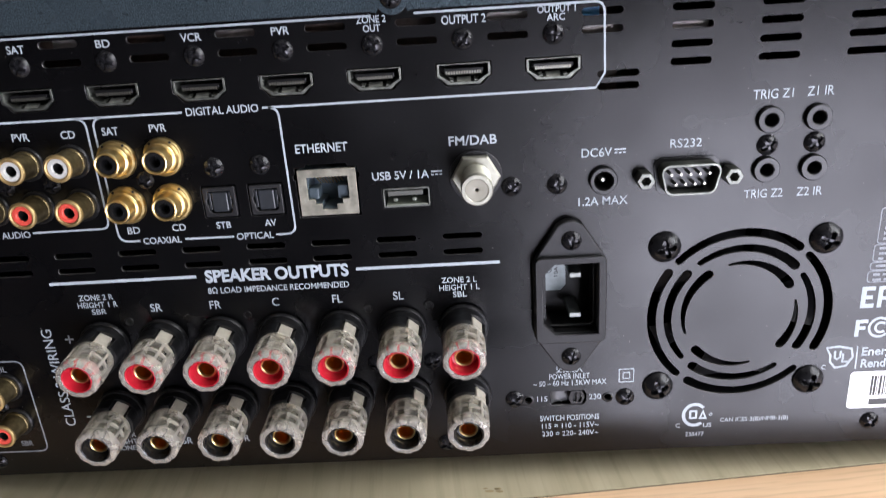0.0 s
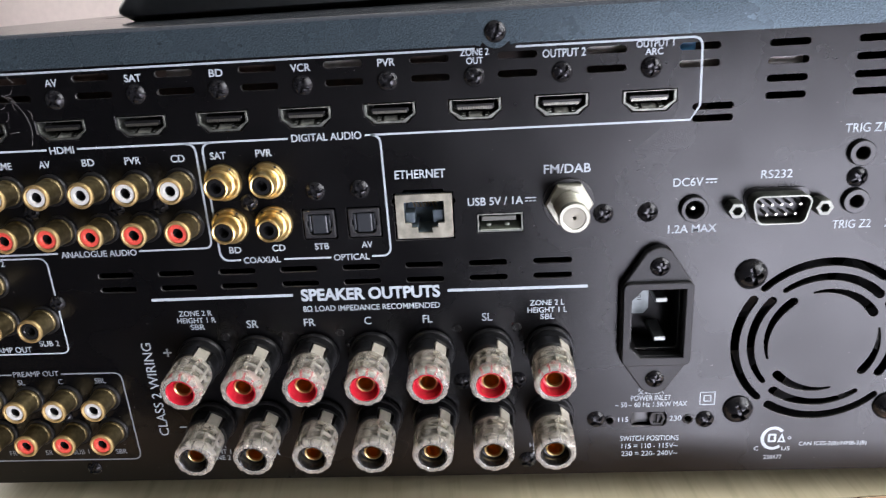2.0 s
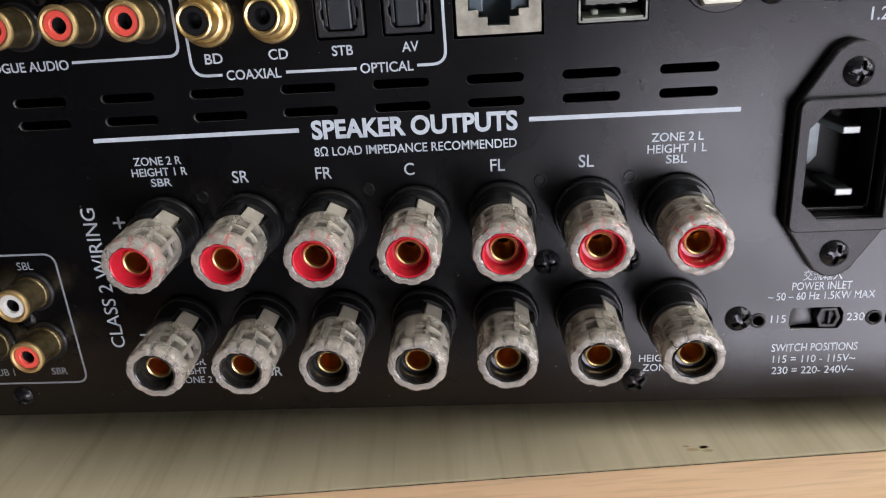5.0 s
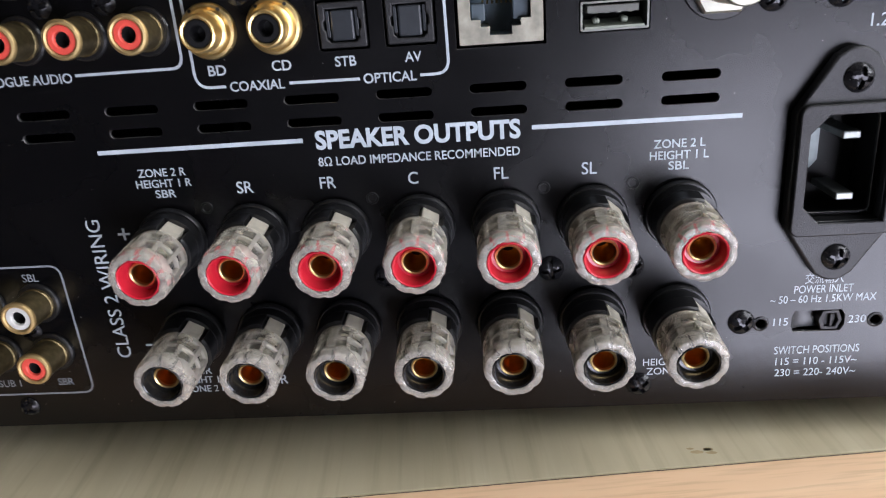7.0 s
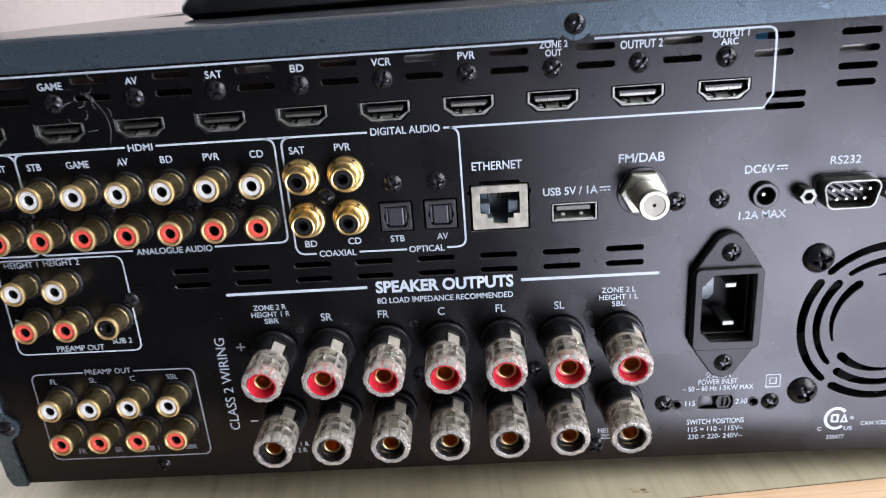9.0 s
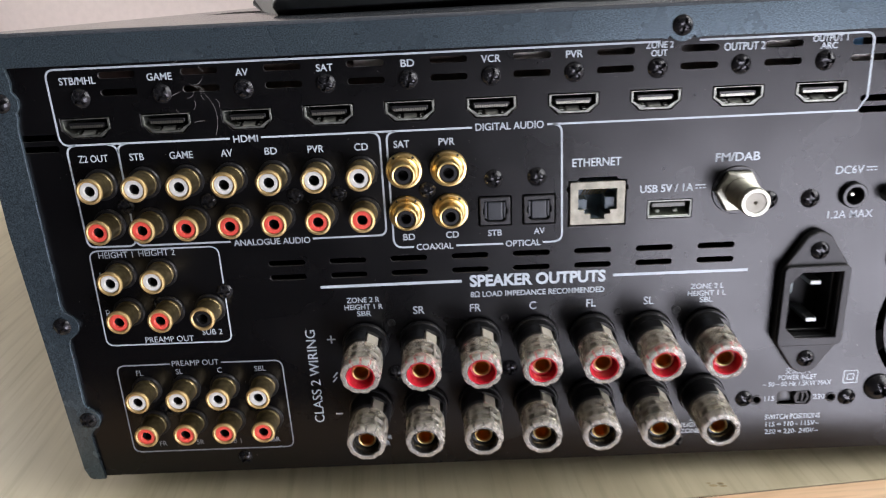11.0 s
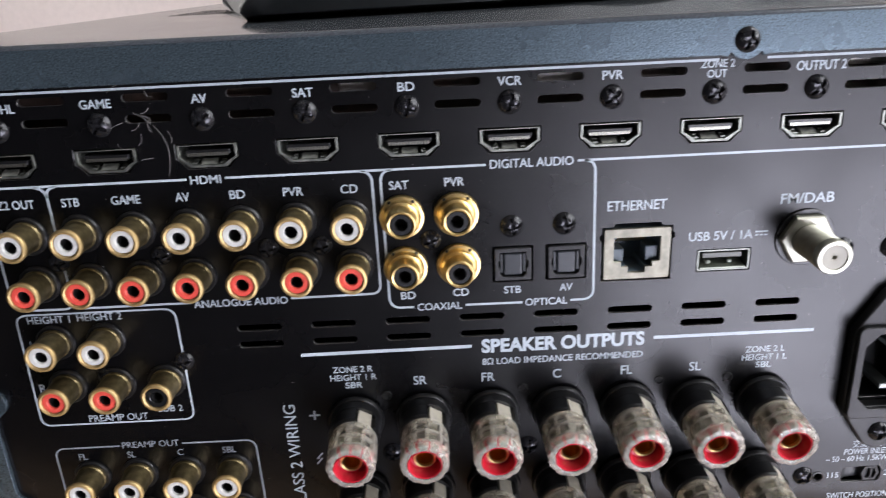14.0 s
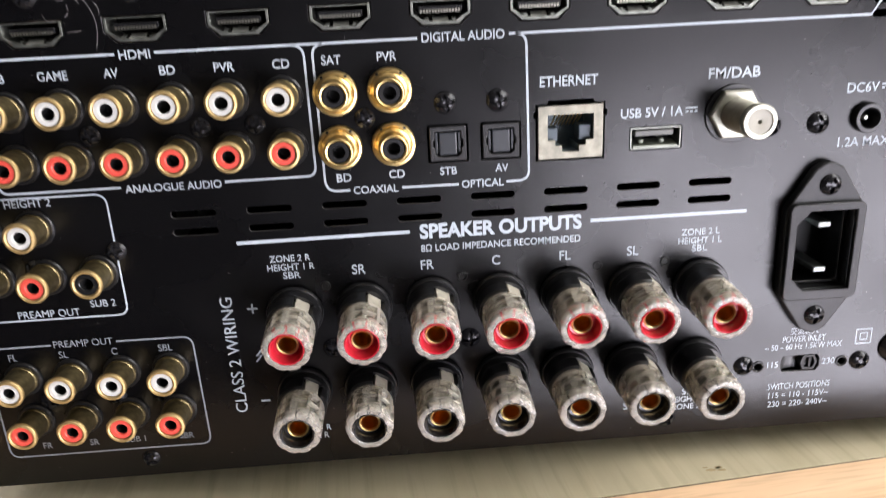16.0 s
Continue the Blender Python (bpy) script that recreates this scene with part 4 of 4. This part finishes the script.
for k in range(10):
    m = Matrix.Rotation(-2 * math.pi * (k + 0.3) / 10, 4, "Y")
    made = bmesh.ops.create_cube(knob, size=1)["verts"]
    for v in made:
        v.co = m @ Vector((6.0 + v.co.x * 1.3, -14.1 + v.co.y * 7.2, v.co.z * (0.95 if k % 3 else 1.7)))
knob = to_mesh("knob", knob, True)
window_tube = to_mesh("window_tube", lathe([(5.55, 10.4), (5.85, 10.4), (5.9, 17.8), (5.6, 17.8), (5.55, 10.4)], 48), True)
core = to_mesh("core", lathe([(3.4, 3.9), (3.4, 11.0), (3.75, 11.2), (3.75, 15.6), (3.3, 15.6)], 28), True)
cup = to_mesh("ring_insert", lathe([(3.75, 15.5), (4.5, 16.0), (4.7, 20.9), (4.5, 21.1), (4.25, 20.9), (3.95, 18.3), (3.7, 17.9), (3.0, 17.8), (2.95, 15.0)], 36), True)
gold_cup = to_mesh("socket", lathe([(3.0, 17.5), (2.95, 18.3), (2.7, 18.5), (2.45, 18.3), (2.42, 17.4)], 32), True)
gold_tube = to_mesh("sleeve_bore", lathe([(2.42, 17.5), (2.35, 12.5), (1.7, 11.5)], 28), True)
# deep end of the terminal, its shade given by a near-black colour
shaded_bore = to_mesh("bore", lathe([(1.75, 11.6), (1.5, 9.5), (0, 9.0)], 24), True)
cups = {c: cup.copy() for c in "rk"}
sleeve_turn = [0, 2, -4, -2, 6, 10, 14]
for row, z in enumerate(POST_Z):
    for i, x in enumerate(POST_X):
        c = "rk"[row]
        zz = z + 1.0
        post = part("binding_post", post_base, BLACK_PLASTIC, panel, ("speaker terminal with clear knob and red ring", "speaker terminal with clear knob and black ring")[row], (x, 0, zz))
        part("sleeve", sleeve, BLACK_PLASTIC, post, "", (x, 0, zz), sleeve_turn[i])
        part("metal_tab", tab, TAB, post, "cream metal tab", (x, 0, zz), -58 + sleeve_turn[i])
        part("core", core, NICKEL, post, "", (x, 0, zz))
        part("window_tube", window_tube, CLEAR, post, "", (x, 0, zz))
        part("knob", knob, RIB, post, "milky clear plastic knob", (x, 0, zz), random.uniform(0, 36))
        part("ring_insert", cups[c], (POST_RED, POST_BLACK)[row], post, "", (x, 0, zz))
        part("socket", gold_cup, GOLD, post, "gold plated socket", (x, 0, zz))
        part("inner_sleeve", gold_tube, SHADED_GOLD, post, "", (x, 0, zz))
        part("bore", shaded_bore, DARK, post, "", (x, 0, zz))
        post.rotation_euler = (radians(4.8), 0, 0)
        post.location.y -= 0.0004

# ---- printed frames ----
LINE = 0.62
HT, HB = 168.9, 145.3


def line(*pts, wide=LINE, mat=None):
    return stroke(list(pts), wide, panel, mat)


line((118.9 + 0.6, HB), (186.4, HB))
line(*bend(244.5, HT, 244.0, HT, 243.5, HT, 1), (58.4, HT), *bend(58.3, HT, 55.3, HT, 55.3, HT - 3), *bend(55.4, HB + 3, 55.5, HB, 58.5, HB), (109.6, HB))
line((256.5, HT), (306.5, HT), *bend(306.6, HT, 309.4, HT, 309.5, HT - 2.8), (309.8, 149.4), (307.2, HB), (211.9, HB), (210.2, HB))
line((104.9, 110.9), *bend(76.0, 110.9, 73.6, 110.9, 73.4, 113.2), *bend(73.3, 142.2, 73.3, 145.0, 76.0, 145.1))
line(*bend(154.2, 145.2, 157.0, 145.0, 157.0, 142.2), *bend(157.0, 113.4, 156.9, 111.0, 154.6, 110.9), (132.4, 110.8))
line(*bend(70.4, 145.1, 73.1, 144.9, 73.3, 142.2))
line(*bend(60.0, 145.2, 57.0, 145.0, 57.0, 142.2), *bend(57.2, 113.6, 57.3, 111.0, 59.8, 111.0), (70.8, 110.9), *bend(70.9, 110.9, 73.3, 111.0, 73.4, 113.2))
line(*bend(162.0, 145.2, 159.2, 145.0, 159.2, 142.2), *bend(159.2, 109.4, 159.3, 106.3, 162.4, 106.3), (165.8, 106.3))
line((180.0, 106.2), (195.6, 106.1))
line((208.8, 106.1), *bend(212.2, 106.1, 215.1, 106.2, 215.1, 109.0), *bend(214.8, 142.4, 214.7, 145.2, 211.9, 145.3))
line((60.0, 109.6), *bend(60.0, 109.6, 57.0, 109.4, 56.9, 106.8), *bend(56.4, 77.4, 56.4, 74.5, 59.2, 74.5), *bend(97.4, 74.4, 100.3, 74.4, 100.3, 77.2), *bend(100.4, 106.4, 100.4, 109.2, 97.6, 109.5), (60.0, 109.6), wide=0.5)
line((77.0, 66.4), *bend(60.8, 66.4, 57.9, 66.3, 57.9, 63.4), *bend(58.0, 33.6, 58.0, 30.7, 60.9, 30.7), *bend(114.2, 30.6, 117.1, 30.6, 117.1, 33.5), *bend(116.7, 63.2, 116.7, 66.1, 113.8, 66.2), (95.2, 66.3), wide=0.5, mat=INK_THIN)
line((133.2, 93.2), (181.2, 93.3), wide=1.0)
line((232.5, 93.2), (277.8, 93.1), wide=1.0)

# ---- printed words ----


def text(words, x, z, cap, width=0.0, **more):
    return lettering(words, x, z, cap, width, panel, **more)


for words, i, w in (("STB/MHL", 0, 11.4), ("GAME", 1, 7.8), ("AV", 2, 3.9), ("SAT", 3, 5.2), ("BD", 4, 4.2), ("VCR", 5, 6.0), ("PVR", 6, 5.2)):
    text(words, HDMI_X[i] + 0.1, 165.3 + 0.2 * i, 2.2, w, bold=0.012)
text("ZONE 2", 244.4, 168.0, 1.9, 8.4, bold=0.012), text("OUT", 244.4, 165.6, 1.9, 4.9, bold=0.012)
text("OUTPUT 2", 270.3, 166.5, 2.3, 12.4, bold=0.012)
text("OUTPUT 1", 296.2, 167.7, 1.9, 10.6, bold=0.012), text("ARC", 296.0, 165.5, 1.9, 5.1, bold=0.012)
text("HDMI", 114.5, 145.1, 2.2, 7.9, bold=0.012), text("DIGITAL AUDIO", 198.3, 145.4, 2.3, 21.6, bold=0.012)
for words, xx, w in (("Z2 OUT", 64.8, 9.6), ("STB", 78.9, 4.6), ("GAME", 93.2, 7.5), ("AV", 107.8, 3.7), ("BD", 122.0, 4.0), ("PVR", 136.4, 5.2), ("CD", 150.9, 4.4)):
    text(words, xx, 140.8, 2.3, w, bold=0.012)
text("ANALOGUE AUDIO", 118.7, 110.4, 2.1, 25.6, bold=0.012)
for xx, zz, w in ((60.0, 133.0, "L"), (59.4, 117.6, "R"), (59.7, 100.5, "L"), (59.3, 86.9, "R")):
    text(w, xx, zz, 2.6)
text("SAT", 163.8, 141.1, 2.3, 5.0, bold=0.012), text("PVR", 178.2, 141.3, 2.3, 5.1, bold=0.012)
text("BD", 164.4, 109.9, 2.2, 4.0, bold=0.012), text("CD", 178.8, 110.1, 2.2, 4.3, bold=0.012)
text("COAXIAL", 172.8, 106.2, 2.1, 12.2, bold=0.012), text("OPTICAL", 202.2, 106.1, 2.1, 11.6, bold=0.012)
text("STB", 192.9, 110.1, 2.1, 4.6, bold=0.012), text("AV", 207.6, 110.1, 2.1, 3.6, bold=0.012)
text("ETHERNET", 226.1, 132.5, 2.7, 15.7, bold=0.012)
text("USB 5V / 1A", 249.0, 122.8, 2.5, 17.2, bold=0.012)
text("FM/DAB", 271.2, 132.2, 2.8, 14.2, bold=0.012)
text("DC6V", 307.7, 126.3, 2.6, 9.0, bold=0.006), text("1.2A MAX", 309.7, 111.3, 2.6, 14.8, bold=0.006)
for xx, zz in ((259.9, 123.4), (314.6, 126.9)):
    line((xx - 1.7, zz), (xx + 1.7, zz), wide=0.4)
    for d in (-1.25, 0.0, 1.25):
        line((xx + d - 0.4, zz - 1.0), (xx + d + 0.4, zz - 1.0), wide=0.4)
text("RS232", 333.8, 127.7, 2.6, 9.2), text("TRIG Z1", 357.9, 140.6, 2.7, 11.4), text("Z1 IR", 371.3, 140.7, 2.7, 7.5)
text("TRIG Z2", 357.6, 110.9, 2.7, 11.4), text("Z2 IR", 371.2, 110.9, 2.7, 7.5)
text("HEIGHT 1", 65.7, 108.0, 2.2, 11.6), text("HEIGHT 2", 79.6, 108.2, 2.2, 12.2)
text("PREAMP OUT", 78.6, 76.2, 2.2, 17.0), text("SUB 2", 93.9, 78.3, 2.1, 7.0)
text("PREAMP OUT", 86.0, 66.6, 2.1, 16.6, mat=INK_THIN)
for words, xx in (("FL", 65.6), ("SL", 79.8), ("C", 94.2), ("SBL", 108.6)):
    text(words, xx, 63.3, 2.1, mat=INK_THIN)
for words, xx in (("FR", 69.2), ("SR", 82.9), ("SUB 1", 95.0), ("SBR", 110.2)):
    text(words, xx, 34.0, 2.0, mat=INK_THIN)
text("SPEAKER OUTPUTS", 207.0, 93.2, 4.0, 46.0, bold=0.035)
text("8\u03a9 LOAD IMPEDANCE RECOMMENDED", 206.9, 88.2, 2.0, 45.6, bold=0.01)
for words, zz, w in (("ZONE 2 R", 87.9, 11.3), ("HEIGHT 1 R", 85.3, 13.2), ("SBR", 82.8, 4.9)):
    text(words, 147.2, zz, 1.9, w, bold=0.008)
for words, zz, w in (("ZONE 2 L", 87.8, 11.2), ("HEIGHT 1 L", 85.2, 12.8), ("SBL", 82.8, 4.5)):
    text(words, 264.7, zz, 1.9, w, bold=0.008)
for words, xx in (("SR", 166.1), ("FR", 185.6), ("C", 205.3), ("FL", 225.3), ("SL", 245.0)):
    text(words, xx, 83.3, 2.8, bold=0.006)
for words, xx in (("SR", 167.0), ("FR", 187.2), ("C", 205.6), ("FL", 225.3), ("SL", 245.3)):
    text(words, xx, 32.3, 2.6)
for k, (right, left) in enumerate((("SBR", "SBL"), ("HEIGHT 1 R", "HEIGHT 1 L"), ("ZONE 2 R", "ZONE 2 L"))):
    w = (4.8, 13.0, 11.2)[k]
    text(right, 147.0, 35.6 - 2.6 * k, 1.9, w), text(left, 264.6, 35.8 - 2.6 * k, 1.9, w)
text("CLASS 2 WIRING", 127.7, 58.8, 3.5, 37.0, turn=1)
line((133.4, 73.4), (136.4, 73.4), wide=0.55), line((134.9, 71.9), (134.9, 74.9), wide=0.55), line((133.8, 43.6), (136.4, 43.6), wide=0.55)
line((135.9, 60.4), (134.2, 58.4), (135.7, 58.6), (134.0, 56.6), wide=0.45)
text("\u4ea4\u6d41\u8f38\u5165", 299.3, 53.7, 2.0, 8.8)
text("POWER INLET", 299.4, 51.1, 2.0, 13.4), text("~ 50 \u2013 60 Hz 1.5KW MAX", 299.5, 48.6, 1.95, 24.2)
text("115", 290.3, 42.8, 2.0, 3.4), text("230", 307.9, 42.9, 2.0, 4.0)
text("SWITCH POSITIONS", 299.4, 35.1, 2.1, 19.9)
text("115 = 110 - 115V~", 299.6, 32.0, 2.0, 19.2), text("230 = 220- 240V~", 299.6, 28.9, 2.0, 19.2)
for s, w in ((2.4, 0.4), (1.1, 0.4)):
    line((318.2 - s, 50.4 - s), (318.2 + s, 50.4 - s), (318.2 + s, 50.4 + s), (318.2 - s, 50.4 + s), (318.2 - s, 50.4 - s), wide=w)
# conformity marks as plain shapes
arc = [(341.4 + 3.7 * math.cos(radians(a)), 34.0 + 4.1 * math.sin(radians(a))) for a in range(40, 325, 15)]
stroke(arc, 1.1, panel, name="certification_mark")
part("certification_mark", plate("certification_mark", [rounded(339.6, 342.3, 32.4, 35.8, 0.4), rounded(340.3, 341.6, 33.1, 35.1, 0.2)], 0.0, 0.05), INK, panel)
part("certification_mark", plate("certification_mark", [[(342.8, 32.3), (345.6, 32.3), (344.2, 35.9)], [(343.6, 32.9), (344.8, 32.9), (344.2, 34.6)]], 0.0, 0.05), INK, panel)
part("certification_mark", plate("certification_mark", [circle(346.8, 34.0, 0.6, 14), circle(346.8, 34.0, 0.4, 14)], 0.0, 0.05), INK, panel)
text("C", 336.0, 30.0, 1.6, 1.5), text("US", 345.9, 29.8, 1.6, 2.8)
text("238477", 341.8, 26.4, 1.7, 6.2), text("CAN ICES-3(B)/NMB-3(B)", 361.4, 31.6, 1.55, 22.6)
for x0, x1, z0, z1 in ((389.0, 390.5, 71.0, 78.4), (390.5, 393.2, 77.0, 78.4), (390.5, 392.6, 74.0, 75.3), (390.5, 393.2, 71.0, 72.4), (394.2, 395.6, 71.0, 78.4), (397.2, 398.6, 71.0, 78.4), (395.6, 397.2, 77.1, 78.4), (395.6, 397.2, 73.6, 74.8), (399.8, 401.2, 71.0, 78.4), (401.2, 403.4, 77.1, 78.4), (401.2, 403.4, 71.0, 72.3)):
    part("certification_mark", plate("certification_mark", [rounded(x0 + 2.2, x1 + 2.2, z0, z1, 0.1, 1)], 0.0, 0.05), INK, panel)
for x0, x1, z0, z1 in ((388.5, 389.8, 60.9, 66.9), (389.8, 392.4, 65.6, 66.9), (389.8, 391.8, 63.3, 64.5)):
    part("certification_mark", plate("certification_mark", [rounded(x0 + 2.2, x1 + 2.2, z0, z1, 0.1, 1)], 0.0, 0.05), INK, panel)
for cx, r in ((398.4, 3.3), (398.8, 1.7)):
    stroke([(cx + r * math.cos(radians(a)), 63.9 + r * math.sin(radians(a))) for a in range(45, 320, 15)], 0.8, panel, name="certification_mark")
leaf = [(382.6, 57.2), (386.5, 57.6), (390.6, 56.6), (391.3, 53.6), (389.4, 50.4), (386.0, 49.8), (384.2, 52.0), (384.0, 54.6)]
stroke(leaf, 0.75, panel, name="certification_mark", closed=True)
stroke([(385.4, 56.0), (385.5, 53.6), (386.3, 52.9), (387.2, 53.6), (387.2, 56.0)], 0.7, panel, name="certification_mark")
stroke([(388.1, 55.0), (388.1, 51.9), (389.8, 51.9)], 0.7, panel, name="certification_mark")
text("C", 382.3, 50.2, 1.6, 1.4)
line((392.6, 49.0), (392.4, 57.4), wide=0.45)
text("Energy", 394.0, 55.4, 3.0, 11.5, bold=0.02, align=0), text("Render", 394.2, 51.0, 3.0, 11.5, bold=0.02, align=0)
for x0, z0, z1 in ((393.6, 92.8, 104.2), (393.0, 86.9, 92.4), (392.6, 84.0, 86.5), (392.2, 79.9, 83.6)):
    stroke(rounded(x0, 425.0, z0, z1, 0.9, 3), 0.35, panel, INK_THIN, "printed_frame", True)
    n = int((z1 - z0) / 1.75)
    for k in range(n):
        zz = z1 - 1.2 - 1.75 * k
        xx = x0 + 1.6
        while xx < 422:
            w = random.uniform(1.6, 5.0)
            stroke([(xx, zz), (min(xx + w, 423), zz)], 0.8, panel, INK_THIN, "printed_bar")
            xx += w + 0.8
for k in range(3):
    stroke([(394.6, 113.0 - 3.4 * k), (394.6 + (12, 9, 15)[k], 113.0 - 3.4 * k)], 1.5, panel, INK, "printed_bar")

# ---- serial number sticker ----
sticker = part("sticker", plate("sticker", [rounded(391.4, 433.0, 34.0, 47.9, 1.4)], 0.0, 0.12), PAPER, panel, "white paper sticker with black bars")
xx = 398.4
while xx < 428:
    w = random.choice((0.25, 0.45, 0.7))
    b = bmesh.new()
    box(b, xx, xx + w, -0.16, -0.05, 38.8, 46.2)
    part("printed_bar", b, INK_BLACK, sticker)
    xx += w + random.choice((0.3, 0.5, 0.8))
b = bmesh.new()
box(b, 398.6, 413.0, -0.16, -0.05, 35.2, 37.4)
part("printed_bar", b, INK_BLACK, sticker)

# ---- dust and fibres on the panel ----
b = bmesh.new()
rnd = random.Random(5)
for n in range(11):
    x, z = rnd.gauss(100, 5), rnd.gauss(160, 4)
    a, bend_by = rnd.uniform(0, 6.28), rnd.uniform(-0.5, 0.5)
    prev = None
    for k in range(9):
        w = 0.045
        p = (b.verts.new((x - w * math.sin(a), -0.25, z + w * math.cos(a))), b.verts.new((x + w * math.sin(a), -0.25, z - w * math.cos(a))))
        if prev:
            b.faces.new((prev[0], prev[1], p[1], p[0]))
        prev = p
        x, z, a = x + 0.42 * math.cos(a), z + 0.42 * math.sin(a), a + bend_by * 0.5
prev = None
for px, pz in bend(99.5, 163.0, 109.5, 157.0, 105.5, 146.8, 14):
    p = (b.verts.new((px - 0.05, -0.25, pz)), b.verts.new((px + 0.05, -0.25, pz)))
    if prev:
        b.faces.new((prev[0], prev[1], p[1], p[0]))
    prev = p
tagged(part("dust_fibres", b, DUST, None), "grey dust fibres clinging to the black panel", "dust", kind="stuff")
b = bmesh.new()
for n in range(420):
    x, z, r = rnd.uniform(50, 420), rnd.uniform(24, 168), rnd.choice((0.05, 0.06, 0.08, 0.12))
    bmesh.ops.create_circle(b, cap_ends=True, segments=5, radius=r, matrix=Matrix.Translation((x, -0.08, z)) @ Matrix.Rotation(radians(90), 4, "X"))
tagged(part("dust_specks", b, DUST, None), "fine pale dust specks on the black panel", "dust", kind="stuff")

# ---- black device on the lid ----
device = thing("black_device", (0.24, 0.19, 0.1803), "flat black plastic device lying on the receiver", "device")
b = bmesh.new()
W, D = 276.0, 150.0
prof = [(0.0, 0.0), (6.0, 0.0), (118.0, 0.0), (124.0, 2.2), (132.0, 3.8), (141.0, 3.8), (149.0, 2.2), (155.0, 0.0), (W - 6, 0.0), (W, 0.0)]
low_f = [b.verts.new((x, 0.0, 2.6 + z)) for x, z in prof]
sole_f = [b.verts.new((x + (0.5 - x / W) * 8, 26.0, 0.05)) for x, z in prof]
sole_b = [b.verts.new((x + (0.5 - x / W) * 8, D - 26.0, 0.05)) for x, z in prof]
low_b = [b.verts.new((x, D, 2.6)) for x, z in prof]
mid_f = [b.verts.new((x + (0.5 - x / W) * 26, 5.0, 22.0)) for x, z in prof]
mid_b = [b.verts.new((x + (0.5 - x / W) * 26, D - 5, 22.0)) for x, z in prof]
top_f = [b.verts.new((x + (0.5 - x / W) * 80, 16.0, 48.0)) for x, z in prof]
top_b = [b.verts.new((x + (0.5 - x / W) * 80, D - 16, 48.0)) for x, z in prof]
rows = [low_f, mid_f, top_f, top_b, mid_b, low_b, sole_b, sole_f]
for p, q in zip(rows, rows[1:] + rows[:1]):
    for k in range(len(prof) - 1):
        b.faces.new((p[k], p[k + 1], q[k + 1], q[k]))
for k in (0, len(prof) - 1):
    b.faces.new([r[k] for r in rows])
bmesh.ops.recalc_face_normals(b, faces=b.faces)
corner = [e for e in b.edges if (e.verts[0].co.x < 45 and e.verts[1].co.x < 45 or e.verts[0].co.x > W - 45 and e.verts[1].co.x > W - 45) and len(e.link_faces) == 2 and e.calc_face_angle(0) > 0.8]
bmesh.ops.bevel(b, geom=corner, offset=5.0, segments=4, affect="EDGES", profile=0.5)
shell = part("shell", b, RUBBER, device, "", (115, 47, 180.3), smooth=True)
shell.rotation_euler = (0, 0, radians(16.5))
band = bmesh.new()
box(band, 18, W - 18, 4.2, 5.6, 20.5, 21.6, 0.2)
seam = part("seam", band, BLACK_PLASTIC, device, "", (115, 47, 180.3))
seam.rotation_euler = (0, 0, radians(16.5))
for px, py in ((40, 40), (W - 40, 40), (40, D - 40), (W - 40, D - 40)):
    pad = bmesh.new()
    bmesh.ops.create_cone(pad, cap_ends=True, segments=18, radius1=6, radius2=6, depth=0.5, matrix=Matrix.Translation((px, py, 0.3)))
    pad = part("rubber_pad", pad, BLACK_PLASTIC, device, "", (115, 47, 180.3))
    pad.rotation_euler = (0, 0, radians(16.5))
